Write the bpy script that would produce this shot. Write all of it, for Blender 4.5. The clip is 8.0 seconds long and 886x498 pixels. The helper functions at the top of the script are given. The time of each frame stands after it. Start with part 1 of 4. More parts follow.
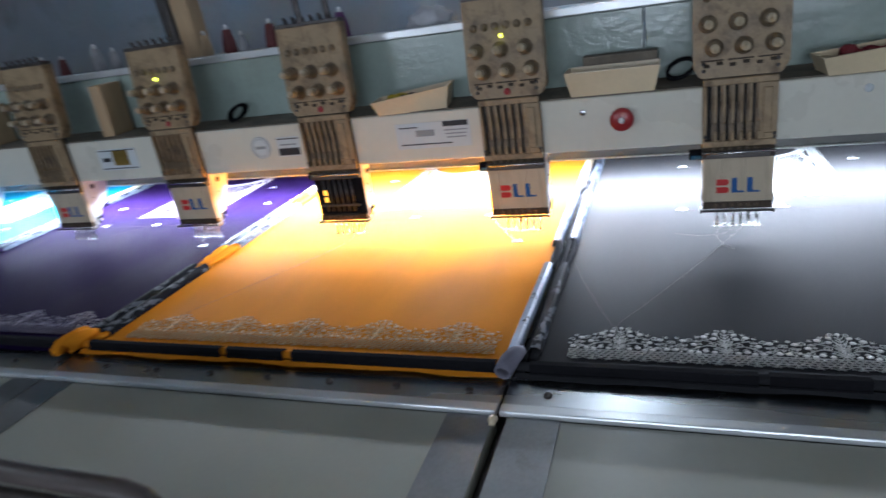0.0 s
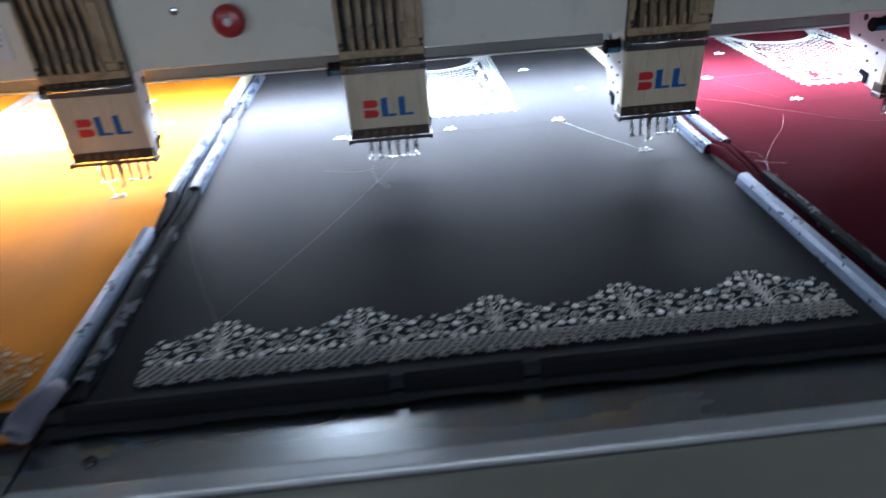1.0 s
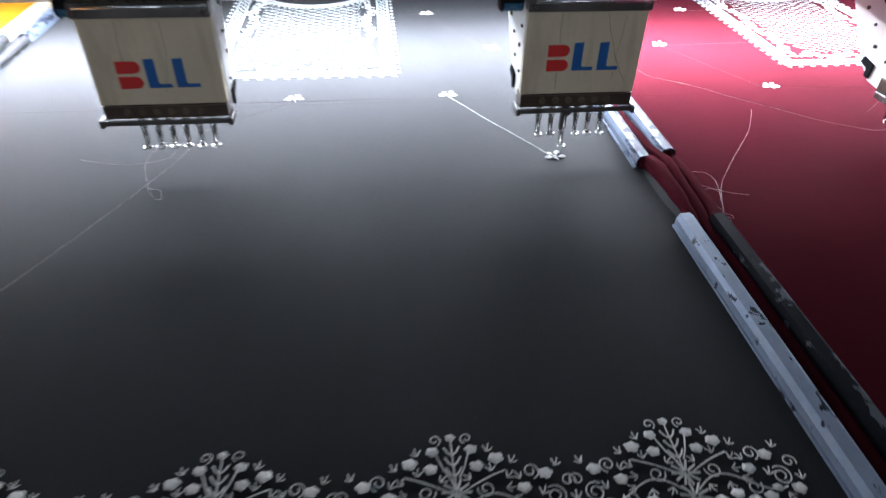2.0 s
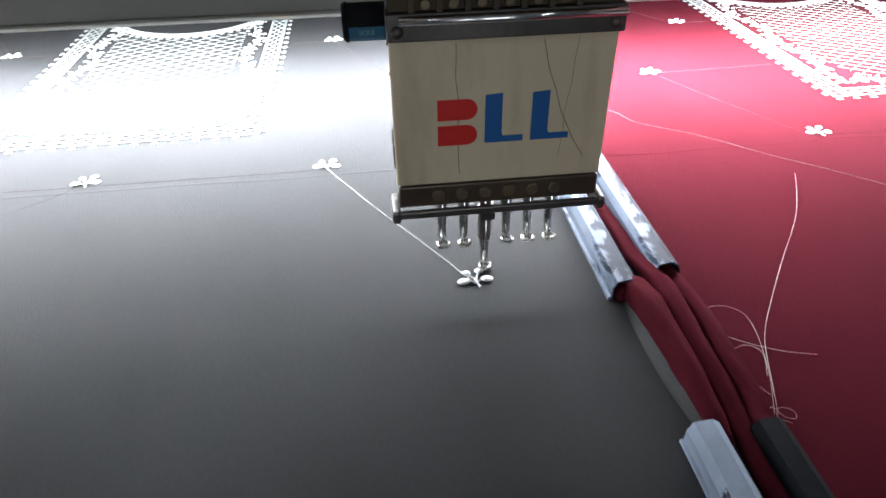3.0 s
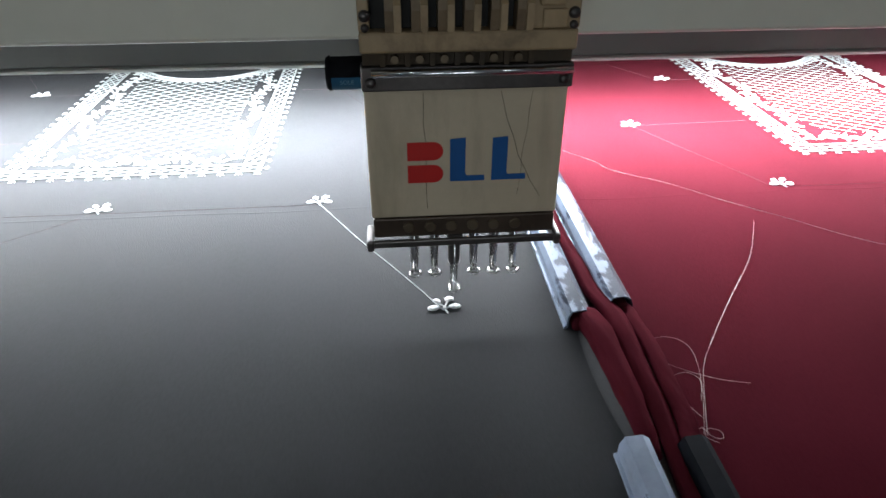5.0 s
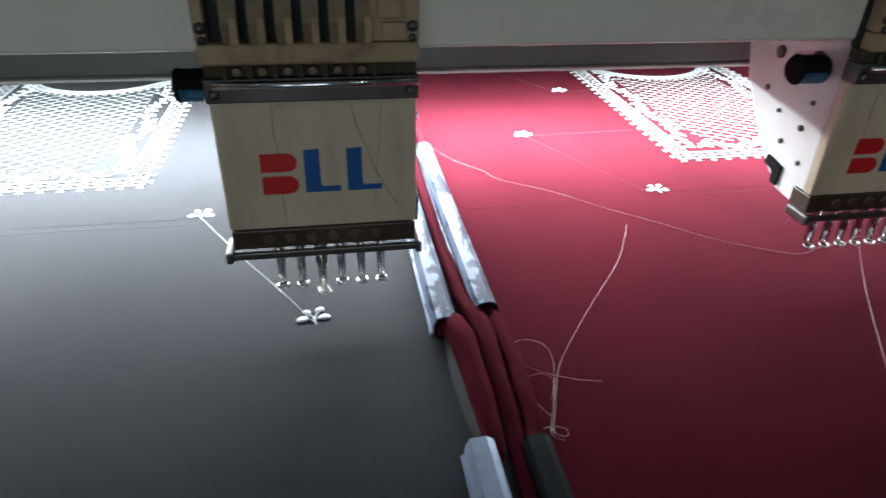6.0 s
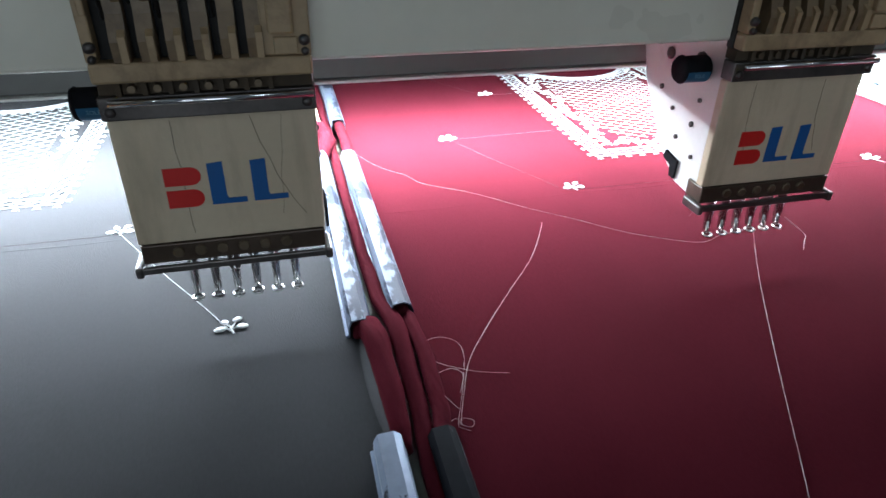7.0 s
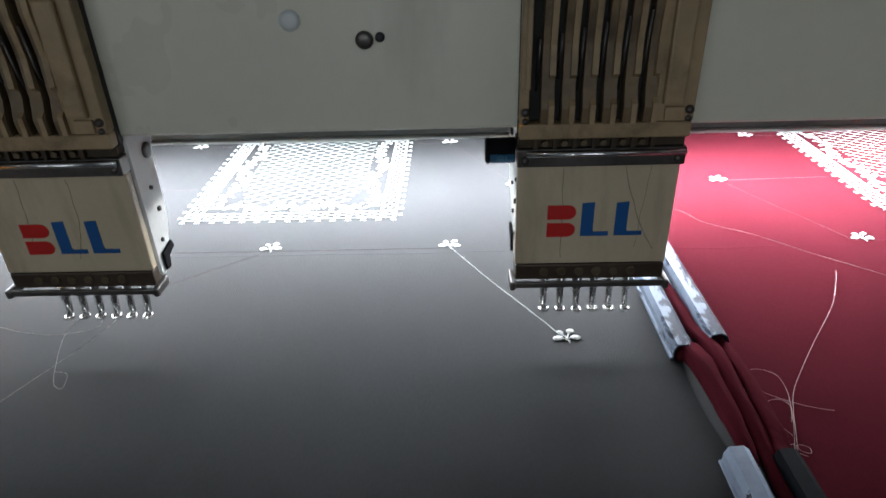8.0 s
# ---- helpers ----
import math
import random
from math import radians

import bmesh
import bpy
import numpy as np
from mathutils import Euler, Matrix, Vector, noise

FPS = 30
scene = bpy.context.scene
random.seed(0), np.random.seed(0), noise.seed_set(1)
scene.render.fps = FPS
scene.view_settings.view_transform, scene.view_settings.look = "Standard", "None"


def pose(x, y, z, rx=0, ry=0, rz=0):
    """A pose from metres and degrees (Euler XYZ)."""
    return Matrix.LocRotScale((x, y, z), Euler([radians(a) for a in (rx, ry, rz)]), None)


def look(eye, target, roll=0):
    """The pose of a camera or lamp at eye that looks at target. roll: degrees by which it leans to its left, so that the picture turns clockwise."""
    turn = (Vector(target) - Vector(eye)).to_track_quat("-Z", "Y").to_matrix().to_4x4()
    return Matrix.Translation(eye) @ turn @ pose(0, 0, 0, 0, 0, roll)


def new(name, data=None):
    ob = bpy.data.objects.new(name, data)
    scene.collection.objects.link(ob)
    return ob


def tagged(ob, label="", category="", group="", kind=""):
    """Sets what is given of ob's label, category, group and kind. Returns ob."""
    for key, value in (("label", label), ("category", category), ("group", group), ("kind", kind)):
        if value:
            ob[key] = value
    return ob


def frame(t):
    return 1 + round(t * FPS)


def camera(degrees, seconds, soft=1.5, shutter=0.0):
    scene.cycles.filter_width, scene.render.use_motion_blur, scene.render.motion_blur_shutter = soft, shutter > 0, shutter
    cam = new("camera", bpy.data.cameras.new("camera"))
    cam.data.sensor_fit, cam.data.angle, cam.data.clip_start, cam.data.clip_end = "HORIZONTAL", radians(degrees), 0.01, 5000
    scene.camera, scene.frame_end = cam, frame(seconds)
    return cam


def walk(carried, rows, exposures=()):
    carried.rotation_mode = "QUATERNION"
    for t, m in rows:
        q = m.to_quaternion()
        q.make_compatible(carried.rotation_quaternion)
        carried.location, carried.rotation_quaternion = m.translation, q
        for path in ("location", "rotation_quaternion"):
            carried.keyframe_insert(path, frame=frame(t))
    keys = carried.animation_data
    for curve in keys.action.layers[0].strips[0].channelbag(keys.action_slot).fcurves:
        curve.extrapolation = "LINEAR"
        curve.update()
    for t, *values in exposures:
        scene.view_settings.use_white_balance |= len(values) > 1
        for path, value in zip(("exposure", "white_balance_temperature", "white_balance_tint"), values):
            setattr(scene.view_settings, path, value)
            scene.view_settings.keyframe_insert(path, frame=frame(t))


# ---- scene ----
cam = camera(69.3, 8.0, shutter=0.3)
PATH = [
    (0, (-0.141, -1.502, 1.519), (-0.817, 0.231, 0.784), -8.8),
    (0.2, (-0.185, -1.431, 1.507), (-0.654, 0.343, 0.711), -7.2),
    (0.4, (-0.194, -1.361, 1.474), (-0.44, 0.413, 0.584), -3.8),
    (0.5, (-0.176, -1.322, 1.464), (-0.32, 0.448, 0.543), -3.0),
    (0.7, (-0.126, -1.249, 1.43), (-0.126, 0.487, 0.437), -2.5),
    (1, (0.024, -1.121, 1.401), (0.104, 0.588, 0.366), -4.0),
    (1.3, (0.145, -0.971, 1.403), (0.174, 0.757, 0.397), -5.9),
    (1.5, (0.195, -0.895, 1.4), (0.24, 0.79, 0.323), -4.3),
    (1.7, (0.208, -0.837, 1.378), (0.337, 0.79, 0.223), -1.0),
    (2.8, (0.394, -0.433, 1.223), (0.635, 1.094, -0.046), 2.4),
    (3, (0.412, -0.388, 1.222), (0.586, 1.212, 0.035), -1.0),
    (3.5, (0.421, -0.372, 1.21), (0.579, 1.238, 0.035), -1.4),
    (4, (0.419, -0.396, 1.223), (0.557, 1.259, 0.11), -0.9),
    (4.2, (0.424, -0.405, 1.225), (0.562, 1.276, 0.15), -0.9),
    (5.3, (0.454, -0.446, 1.24), (0.619, 1.241, 0.178), 0.9),
    (5.5, (0.467, -0.449, 1.24), (0.676, 1.241, 0.19), 1.2),
    (6, (0.507, -0.452, 1.24), (0.819, 1.23, 0.205), 1.6),
    (6.5, (0.547, -0.467, 1.244), (0.999, 1.185, 0.211), 2.3),
    (7, (0.543, -0.476, 1.249), (0.984, 1.186, 0.227), 1.1),
    (7.3, (0.471, -0.485, 1.257), (0.679, 1.21, 0.215), -1.1),
    (7.5, (0.406, -0.502, 1.269), (0.449, 1.221, 0.255), -1.4),
    (7.8, (0.366, -0.532, 1.3), (0.311, 1.198, 0.298), -1.3),
    (8, (0.368, -0.537, 1.311), (0.322, 1.207, 0.332), -1.8),
]
EXPOSURES = [(0, 0.74, 5650, 11), (0.5, 0.42, 5450, 11), (1.0, 0.2, 5450, 11), (1.5, 0.12, 5600, 12), (3.0, 0.46, 6450, 8), (3.5, 0.08, 6400, 7), (4.0, 0.05, 6350, 7), (5.5, 0.0, 6250, 6), (6.0, -0.04, 6100, 5), (6.5, 0.14, 5950, 5), (7.0, 0.24, 5850, 5), (7.5, 0.20, 6100, 6), (7.8, -0.10, 6350, 7), (8.0, -0.08, 6350, 7)]
walk(cam, [(t, look(eye, target, roll)) for t, eye, target, roll in PATH], EXPOSURES)

# ---- world and light ----
world = bpy.data.worlds.new("workshop_world")
scene.world = world
world.use_nodes = True
world.node_tree.nodes["Background"].inputs[0].default_value = (0.55, 0.62, 0.72, 1)
world.node_tree.nodes["Background"].inputs[1].default_value = 0.035

WORK_LAMP_WATTS = 23.0
CEILING_WATTS = 6.5
DAYLIGHT = 13.0       # watts for each square metre of window
HEADS = [-3.0, -2.5, -2.0, -1.5, -1.0, -0.5, 0.0, 0.5, 1.0, 1.5, 2.0]
ZF = 0.9            # cloth height


def area_light(name, x, y, z, sx, sy, watts, colour, tilt=0.0):
    d = bpy.data.lights.new(name, "AREA")
    d.shape, d.size, d.size_y, d.energy, d.color = "RECTANGLE", sx, sy, watts, colour
    ob = new(name, d)
    ob.matrix_world = pose(x, y, z, tilt, 0, 0)
    return ob


for hx in HEADS:
    area_light("work_light", hx + 0.185, 0.392, 1.0830, 0.46, 0.11, WORK_LAMP_WATTS, (0.93, 0.96, 1.0))
# first lamp placed from a glint on the steel strip; other two are added fill
CEILING_LAMPS = [(-0.46, 2.0), (-3.6, -1.9), (2.8, -1.9)]
WINDOWS = [(-2.9, -1.7, 1.0, 2.1), (-0.9, 1.1, 1.0, 2.1)]     # x from, x to, sill, head
for lx, ly in CEILING_LAMPS:
    area_light("unseen_ceiling_light", lx, ly, 3.0, 0.06, 1.2, CEILING_WATTS, (0.9, 0.96, 1.0))
for w0, w1, z0, z1 in WINDOWS:
    area_light("daylight", (w0 + w1) / 2, -4.42, (z0 + z1) / 2, w1 - w0, z1 - z0, DAYLIGHT * (w1 - w0) * (z1 - z0), (0.92, 0.96, 1.0), 90)


# ---- materials ----
def ramp(nt, src, stops):
    n = nt.nodes.new("ShaderNodeValToRGB")
    el = n.color_ramp.elements
    while len(el) < len(stops):
        el.new(0.5)
    for e, (p, c) in zip(el, stops):
        e.position, e.color = p, (*c, 1)
    nt.links.new(src, n.inputs[0])
    return n.outputs[0]


def noise_tex(nt, scale, detail=4.0, rough=0.55, stretch=(1, 1, 1), lack=0.0):
    co = nt.nodes.new("ShaderNodeTexCoord")
    mp = nt.nodes.new("ShaderNodeMapping")
    mp.inputs["Scale"].default_value = stretch
    n = nt.nodes.new("ShaderNodeTexNoise")
    n.inputs["Scale"].default_value, n.inputs["Detail"].default_value = scale, detail
    n.inputs["Roughness"].default_value, n.inputs["Distortion"].default_value = rough, lack
    nt.links.new(co.outputs["Object"], mp.inputs[0])
    nt.links.new(mp.outputs[0], n.inputs["Vector"])
    return n.outputs["Fac"]


def scaled(c, k):
    return tuple(min(1.0, v * k) for v in c)


def surface(name, colour, rough=0.5, metal=0.0, vary=0.15, big=6.0, fine=120.0, bump=0.1, stain=None, stain_at=(0.58, 0.72),
            stain_scale=9.0, stain_stretch=(1, 1, 1), stretch=(1, 1, 1), sheen=0.0, coat=0.0, spec=0.5):
    """A painted, metal, cloth or wooden surface: two scales of tone, a stain or wear mask, fine relief."""
    m = bpy.data.materials.new(name)
    m.use_nodes = True
    nt = m.node_tree
    p = nt.nodes["Principled BSDF"]
    large = noise_tex(nt, big, 5.0, stretch=stretch)
    small = noise_tex(nt, fine, 3.0, stretch=stretch)
    col = ramp(nt, large, [(0.3, scaled(colour, 1 - vary)), (0.7, scaled(colour, 1 + vary * 0.6))])
    grain = ramp(nt, small, [(0.3, (1 - vary * 0.7,) * 3), (0.65, (1, 1, 1))])
    mix = nt.nodes.new("ShaderNodeMix")
    mix.data_type, mix.blend_type = "RGBA", "MULTIPLY"
    mix.inputs["Factor"].default_value = 0.8
    nt.links.new(col, mix.inputs[6])
    nt.links.new(grain, mix.inputs[7])
    out = mix.outputs[2]
    if stain:
        mask = ramp(nt, noise_tex(nt, stain_scale, 7.0, 0.62, stain_stretch, 0.3), [(stain_at[0], (0, 0, 0)), (stain_at[1], (1, 1, 1))])
        sm = nt.nodes.new("ShaderNodeMix")
        sm.data_type = "RGBA"
        nt.links.new(mask, sm.inputs["Factor"])
        nt.links.new(out, sm.inputs[6])
        sm.inputs[7].default_value = (*stain, 1)
        out = sm.outputs[2]
        if metal > 0.3:
            inv = ramp(nt, mask, [(0.0, (metal,) * 3), (1.0, (metal * 0.15,) * 3)])
            nt.links.new(inv, p.inputs["Metallic"])
    nt.links.new(out, p.inputs["Base Color"])
    rr = ramp(nt, large, [(0.3, (max(0.02, rough - 0.08),) * 3), (0.7, (min(1, rough + 0.1),) * 3)])
    nt.links.new(rr, p.inputs["Roughness"])
    if not (stain and metal > 0.3):
        p.inputs["Metallic"].default_value = metal
    p.inputs["Specular IOR Level"].default_value = spec
    p.inputs["Sheen Weight"].default_value = sheen
    p.inputs["Coat Weight"].default_value = coat
    if bump:
        b = nt.nodes.new("ShaderNodeBump")
        b.inputs["Strength"].default_value, b.inputs["Distance"].default_value = bump, 0.002
        nt.links.new(small, b.inputs["Height"])
        nt.links.new(b.outputs[0], p.inputs["Normal"])
    return m


def satin(name, colour, rough=0.72, sheen=0.0, spec=0.025):
    """Plain satin cloth: crosswise weave, faint soft creases, slubs."""
    m = surface(name, colour, rough, 0, 0.17, 5.0, 420.0, 0.0, stretch=(1, 0.35, 1), sheen=sheen, spec=spec)
    nt = m.node_tree
    p = nt.nodes["Principled BSDF"]
    weave = noise_tex(nt, 1400.0, 1.0, stretch=(1, 0.15, 1))
    fold = noise_tex(nt, 7.0, 3.0, stretch=(1, 0.5, 1))
    b1, b2 = nt.nodes.new("ShaderNodeBump"), nt.nodes.new("ShaderNodeBump")
    b1.inputs["Strength"].default_value, b1.inputs["Distance"].default_value = 0.35, 0.0006
    b2.inputs["Strength"].default_value, b2.inputs["Distance"].default_value = 0.25, 0.01
    nt.links.new(weave, b1.inputs["Height"])
    nt.links.new(fold, b2.inputs["Height"])
    nt.links.new(b2.outputs[0], b1.inputs["Normal"])
    nt.links.new(b1.outputs[0], p.inputs["Normal"])
    return m


def glow(name, colour, strength):
    m = bpy.data.materials.new(name)
    m.use_nodes = True
    p = m.node_tree.nodes["Principled BSDF"]
    p.inputs["Base Color"].default_value = (*colour, 1)
    p.inputs["Emission Color"].default_value = (*colour, 1)
    p.inputs["Emission Strength"].default_value = strength
    return m


CLOTH = {
    "blue": satin("blue_satin", (0.02, 0.24, 0.45)),
    "purple": satin("purple_satin", (0.0075, 0.0033, 0.021), 0.7, 0.0, 0.008),
    "orange": satin("orange_satin", (0.58, 0.21, 0.012)),
    "grey": satin("charcoal_satin", (0.0275, 0.0278, 0.0298), 0.60, 0.0, 0.020),
    "pale": satin("pale_satin", (0.62, 0.66, 0.62)),
    "red": satin("maroon_satin", (0.050, 0.0073, 0.0118), 0.60, 0.0, 0.0008),
}
CRUMPLED = {}
for key, base in CLOTH.items():
    m = base.copy()
    m.name = key + "_gathered_satin"
    nt = m.node_tree
    p = nt.nodes["Principled BSDF"]
    b = nt.nodes.new("ShaderNodeBump")
    b.inputs["Strength"].default_value, b.inputs["Distance"].default_value = 0.8, 0.006
    nt.links.new(noise_tex(nt, 38.0, 2.0, 0.5, (1, 0.4, 1), 0.8), b.inputs["Height"])
    nt.links.new(b.outputs[0], p.inputs["Normal"])
    p.inputs["Specular IOR Level"].default_value = 0.001
    p.inputs["Roughness"].default_value = 0.5
    for link in list(p.inputs["Roughness"].links):
        nt.links.remove(link)
    CRUMPLED[key] = m
SHIELD = surface("grey_green_paint", (0.15, 0.152, 0.142), 0.45, 0, 0.08, 3.0, 80.0, 0.05)
BROWNSTEEL = surface("brown_oily_steel", (0.075, 0.052, 0.036), 0.4, 0.4, 0.3, 20.0, 200.0, 0.08)
ENAMEL = surface("white_enamel", (0.66, 0.64, 0.54), 0.30, 0, 0.05, 3.0, 60.0, 0.03, stain=(0.42, 0.40, 0.34), stain_at=(0.62, 0.85), stain_scale=5.0, stain_stretch=(1, 1, 0.4))
DUSTY = surface("dusty_top", (0.20, 0.17, 0.13), 0.9, 0, 0.4, 14.0, 200.0, 0.4)
CREAM = surface("cream_plate", (0.54, 0.455, 0.325), 0.42, 0, 0.08, 7.0, 150.0, 0.04, stain=(0.30, 0.24, 0.16), stain_at=(0.50, 0.80), stain_scale=14.0, stain_stretch=(1.6, 1, 0.3))
BEIGE = surface("grimy_beige_plastic", (0.34, 0.245, 0.135), 0.5, 0, 0.22, 16.0, 160.0, 0.12, stain=(0.11, 0.07, 0.035), stain_at=(0.48, 0.72), stain_scale=24.0)
RIBGRIME = surface("oily_brown_plastic", (0.19, 0.132, 0.072), 0.5, 0, 0.25, 18.0, 160.0, 0.12, stain=(0.07, 0.045, 0.025), stain_at=(0.48, 0.70), stain_scale=30.0)
TRAY = surface("cream_plastic", (0.68, 0.56, 0.36), 0.35, 0, 0.08, 8.0, 120.0, 0.03, stain=(0.36, 0.27, 0.15), stain_at=(0.66, 0.85))
# near-black: shade inside the lever slots as colour, and dark thread
SLOTSHADE_DARKYARN = surface("slot_shade_and_dark_yarn", (0.012, 0.011, 0.010), 0.7, 0, 0.3)
CASTING = surface("white_casting", (0.72, 0.72, 0.70), 0.4, 0, 0.06, 12.0, 200.0, 0.05, stain=(0.35, 0.27, 0.17), stain_at=(0.62, 0.8), stain_scale=18.0)
CHROME = surface("chrome", (0.72, 0.72, 0.72), 0.14, 1.0, 0.1, 40.0, 300.0, 0.02)
STEEL = surface("brushed_steel", (0.46, 0.48, 0.49), 0.25, 1.0, 0.14, 5.0, 240.0, 0.05, stain=(0.10, 0.085, 0.07), stain_at=(0.66, 0.86), stain_scale=12.0, stretch=(0.15, 1, 1))
DARKSTEEL = surface("oiled_dark_steel", (0.11, 0.10, 0.095), 0.36, 0.8, 0.25, 20.0, 200.0, 0.08)
BLACK = surface("black_plastic", (0.010, 0.010, 0.012), 0.8, 0, 0.25, spec=0.06)
CLIP = surface("worn_silver_clip", (0.105, 0.125, 0.165), 0.42, 0.2, 0.16, 30.0, 180.0, 0.05, stain=(0.012, 0.015, 0.026), stain_at=(0.52, 0.57), stain_scale=52.0, stain_stretch=(1.0, 0.4, 1), spec=0.05)
CLIPNEAR = surface("chipped_silver_clip", (0.22, 0.26, 0.34), 0.40, 0.2, 0.16, 24.0, 180.0, 0.05, stain=(0.014, 0.016, 0.024), stain_at=(0.61, 0.63), stain_scale=75.0, stain_stretch=(1, 0.6, 1), spec=0.12)
CLIPDARK = surface("dark_flaked_clip", (0.009, 0.010, 0.013), 0.6, 0.0, 0.3, 22.0, 180.0, 0.05, stain=(0.095, 0.102, 0.118), stain_at=(0.54, 0.57), stain_scale=34.0, stain_stretch=(1, 0.5, 1), spec=0.03)
CLIPCREAM = surface("cream_clip", (0.62, 0.58, 0.42), 0.4, 0, 0.1, 20.0, 200.0, 0.05, stain=(0.3, 0.24, 0.12))
KNOBGRIME = surface("grimy_knob", (0.24, 0.18, 0.11), 0.5, 0, 0.3, 30.0, 200.0, 0.15, stain=(0.07, 0.05, 0.03), stain_at=(0.5, 0.7), stain_scale=40.0)
KNOBCAP = surface("pale_knob_cap", (0.55, 0.46, 0.31), 0.45, 0, 0.15, 30.0, 200.0, 0.05)
GRIME = surface("black_grime", (0.05, 0.035, 0.02), 0.8, 0, 0.4, 30.0, 200.0, 0.1)
SCREW = surface("dull_screw", (0.15, 0.115, 0.075), 0.45, 0.7, 0.3)
THREAD = surface("white_thread", (0.66, 0.68, 0.67), 0.5, 0, 0.12, 60.0, 1500.0, 0.5, sheen=0.3)
NECKTHREAD = surface("fine_white_thread", (0.30, 0.32, 0.32), 0.6, 0, 0.12, 60.0, 1500.0, 0.5, spec=0.2)
PEACHTHREAD = surface("peach_thread", (0.66, 0.50, 0.30), 0.6, 0, 0.15, 60.0, 1500.0, 0.5, spec=0.2)
GREYTHREAD = surface("dim_lilac_thread", (0.20, 0.18, 0.24), 0.6, 0, 0.15, 60.0, 1500.0, 0.5, spec=0.2)
LOOSE = surface("loose_polyester_thread", (0.46, 0.36, 0.36), 0.5, 0, 0.12, 60.0, 1500.0, 0.5, sheen=0.2)
FAINT = surface("faint_jump_thread", (0.085, 0.060, 0.064), 0.7, 0, 0.1, spec=0.1)
JUMP = surface("thin_jump_thread", (0.17, 0.155, 0.155), 0.6, 0, 0.1)
SPRIGTHREAD = surface("sprig_thread", (0.52, 0.54, 0.54), 0.5, 0, 0.25, 300.0, 1800.0, 0.8, stretch=(1, 0.2, 1), sheen=0.2)
DULLTHREAD = surface("silver_thread", (0.72, 0.70, 0.66), 0.42, 0, 0.18, 60.0, 1500.0, 0.5, sheen=0.3)
REDMARK = surface("red_mark", (0.50, 0.012, 0.010), 0.4, 0, 0.06)
BLUEMARK = surface("blue_mark", (0.006, 0.085, 0.28), 0.4, 0, 0.06)
REDKNOB = surface("red_knob_plastic", (0.34, 0.022, 0.025), 0.3, 0, 0.15)
BLUELABEL = surface("blue_label", (0.008, 0.085, 0.17), 0.5, 0, 0.1)
PALE = surface("pale_label", (0.62, 0.66, 0.66), 0.5, 0, 0.06)
INK = surface("ink_black", (0.02, 0.02, 0.025), 0.5, 0, 0.2)
INKGREY = surface("ink_grey", (0.28, 0.30, 0.31), 0.5, 0, 0.1)
BRASS = surface("brass_plate", (0.40, 0.27, 0.07), 0.4, 0.8, 0.25)
LAMINATE = surface("beige_laminate", (0.31, 0.305, 0.25), 0.40, 0, 0.05, 2.5, 90.0, 0.02, stain=(0.33, 0.31, 0.24), stain_at=(0.6, 0.85), stain_scale=3.0)
GREENWALL = surface("pale_green_enamel", (0.35, 0.42, 0.37), 0.17, 0, 0.14, 4.0, 48.0, 0.6)
PLASTER = surface("grey_plaster", (0.42, 0.46, 0.50), 0.85, 0, 0.12, 1.6, 40.0, 0.2, stain=(0.25, 0.26, 0.28), stain_at=(0.55, 0.75), stain_scale=1.6)
CONCRETE = surface("floor_concrete", (0.22, 0.21, 0.20), 0.8, 0, 0.2, 2.0, 60.0, 0.2)
WOOD = surface("raw_wood", (0.42, 0.29, 0.16), 0.6, 0, 0.2, 5.0, 80.0, 0.15, stretch=(1, 1, 0.1))
BACKVINYL = surface("dark_brown_vinyl", (0.035, 0.026, 0.020), 0.5, 0, 0.4, 9.0, 80.0, 0.1, stain=(0.11, 0.08, 0.05), stain_at=(0.55, 0.7), stain_scale=12.0)
LABELINK = surface("pale_blue_ink", (0.16, 0.30, 0.38), 0.6, 0, 0.1)
DULLSTRIP = surface("dull_steel_strip", (0.22, 0.225, 0.23), 0.42, 0.8, 0.2, 6.0, 160.0, 0.06, stain=(0.08, 0.07, 0.055), stain_at=(0.6, 0.8), stain_scale=10.0)
DIMCHROME = surface("oily_chrome", (0.46, 0.45, 0.43), 0.2, 1.0, 0.2, 40.0, 300.0, 0.02)
BROWN = surface("brown_vinyl", (0.085, 0.068, 0.060), 0.4, 0, 0.2, 8.0, 90.0, 0.1)
ALU = surface("aluminium_rail", (0.72, 0.74, 0.75), 0.35, 0.6, 0.08, 8.0, 200.0, 0.03)
TUBE = glow("lamp_tube", (0.95, 0.97, 1.0), 4.0)
CEILTUBE = glow("fluorescent_tube", (0.92, 0.97, 1.0), 9.0)
LED = glow("led_yellow", (0.85, 0.95, 0.05), 6.0)
AMBER = glow("amber_indicator", (1.0, 0.5, 0.05), 1.2)


# ---- mesh tools ----
def mesh_object(name, bm, material, parent=None, label="", smooth=False):
    me = bpy.data.meshes.new(name)
    bmesh.ops.recalc_face_normals(bm, faces=bm.faces)
    bm.to_mesh(me)
    bm.free()
    me.materials.append(material)
    if smooth:
        me.polygons.foreach_set("use_smooth", [True] * len(me.polygons))
    ob = new(name, me)
    if parent:
        ob.parent = parent
    if label:
        ob["label"] = label
    return ob


def part(name, bm, material, parent, label="", smooth=False):
    return mesh_object(name, bm, material, parent, label, smooth)


def again(ob, parent, m=None):
    """The same part once more, on shared mesh data."""
    o = new(ob.name.split(".")[0], ob.data)
    o.parent = parent
    if m is not None:
        o.matrix_basis = m
    return o


def thing(name, m, label, category, group="", kind=""):
    ob = new(name)
    ob.empty_display_size = 0.02
    ob.matrix_basis = m
    return tagged(ob, label, category, group, kind)


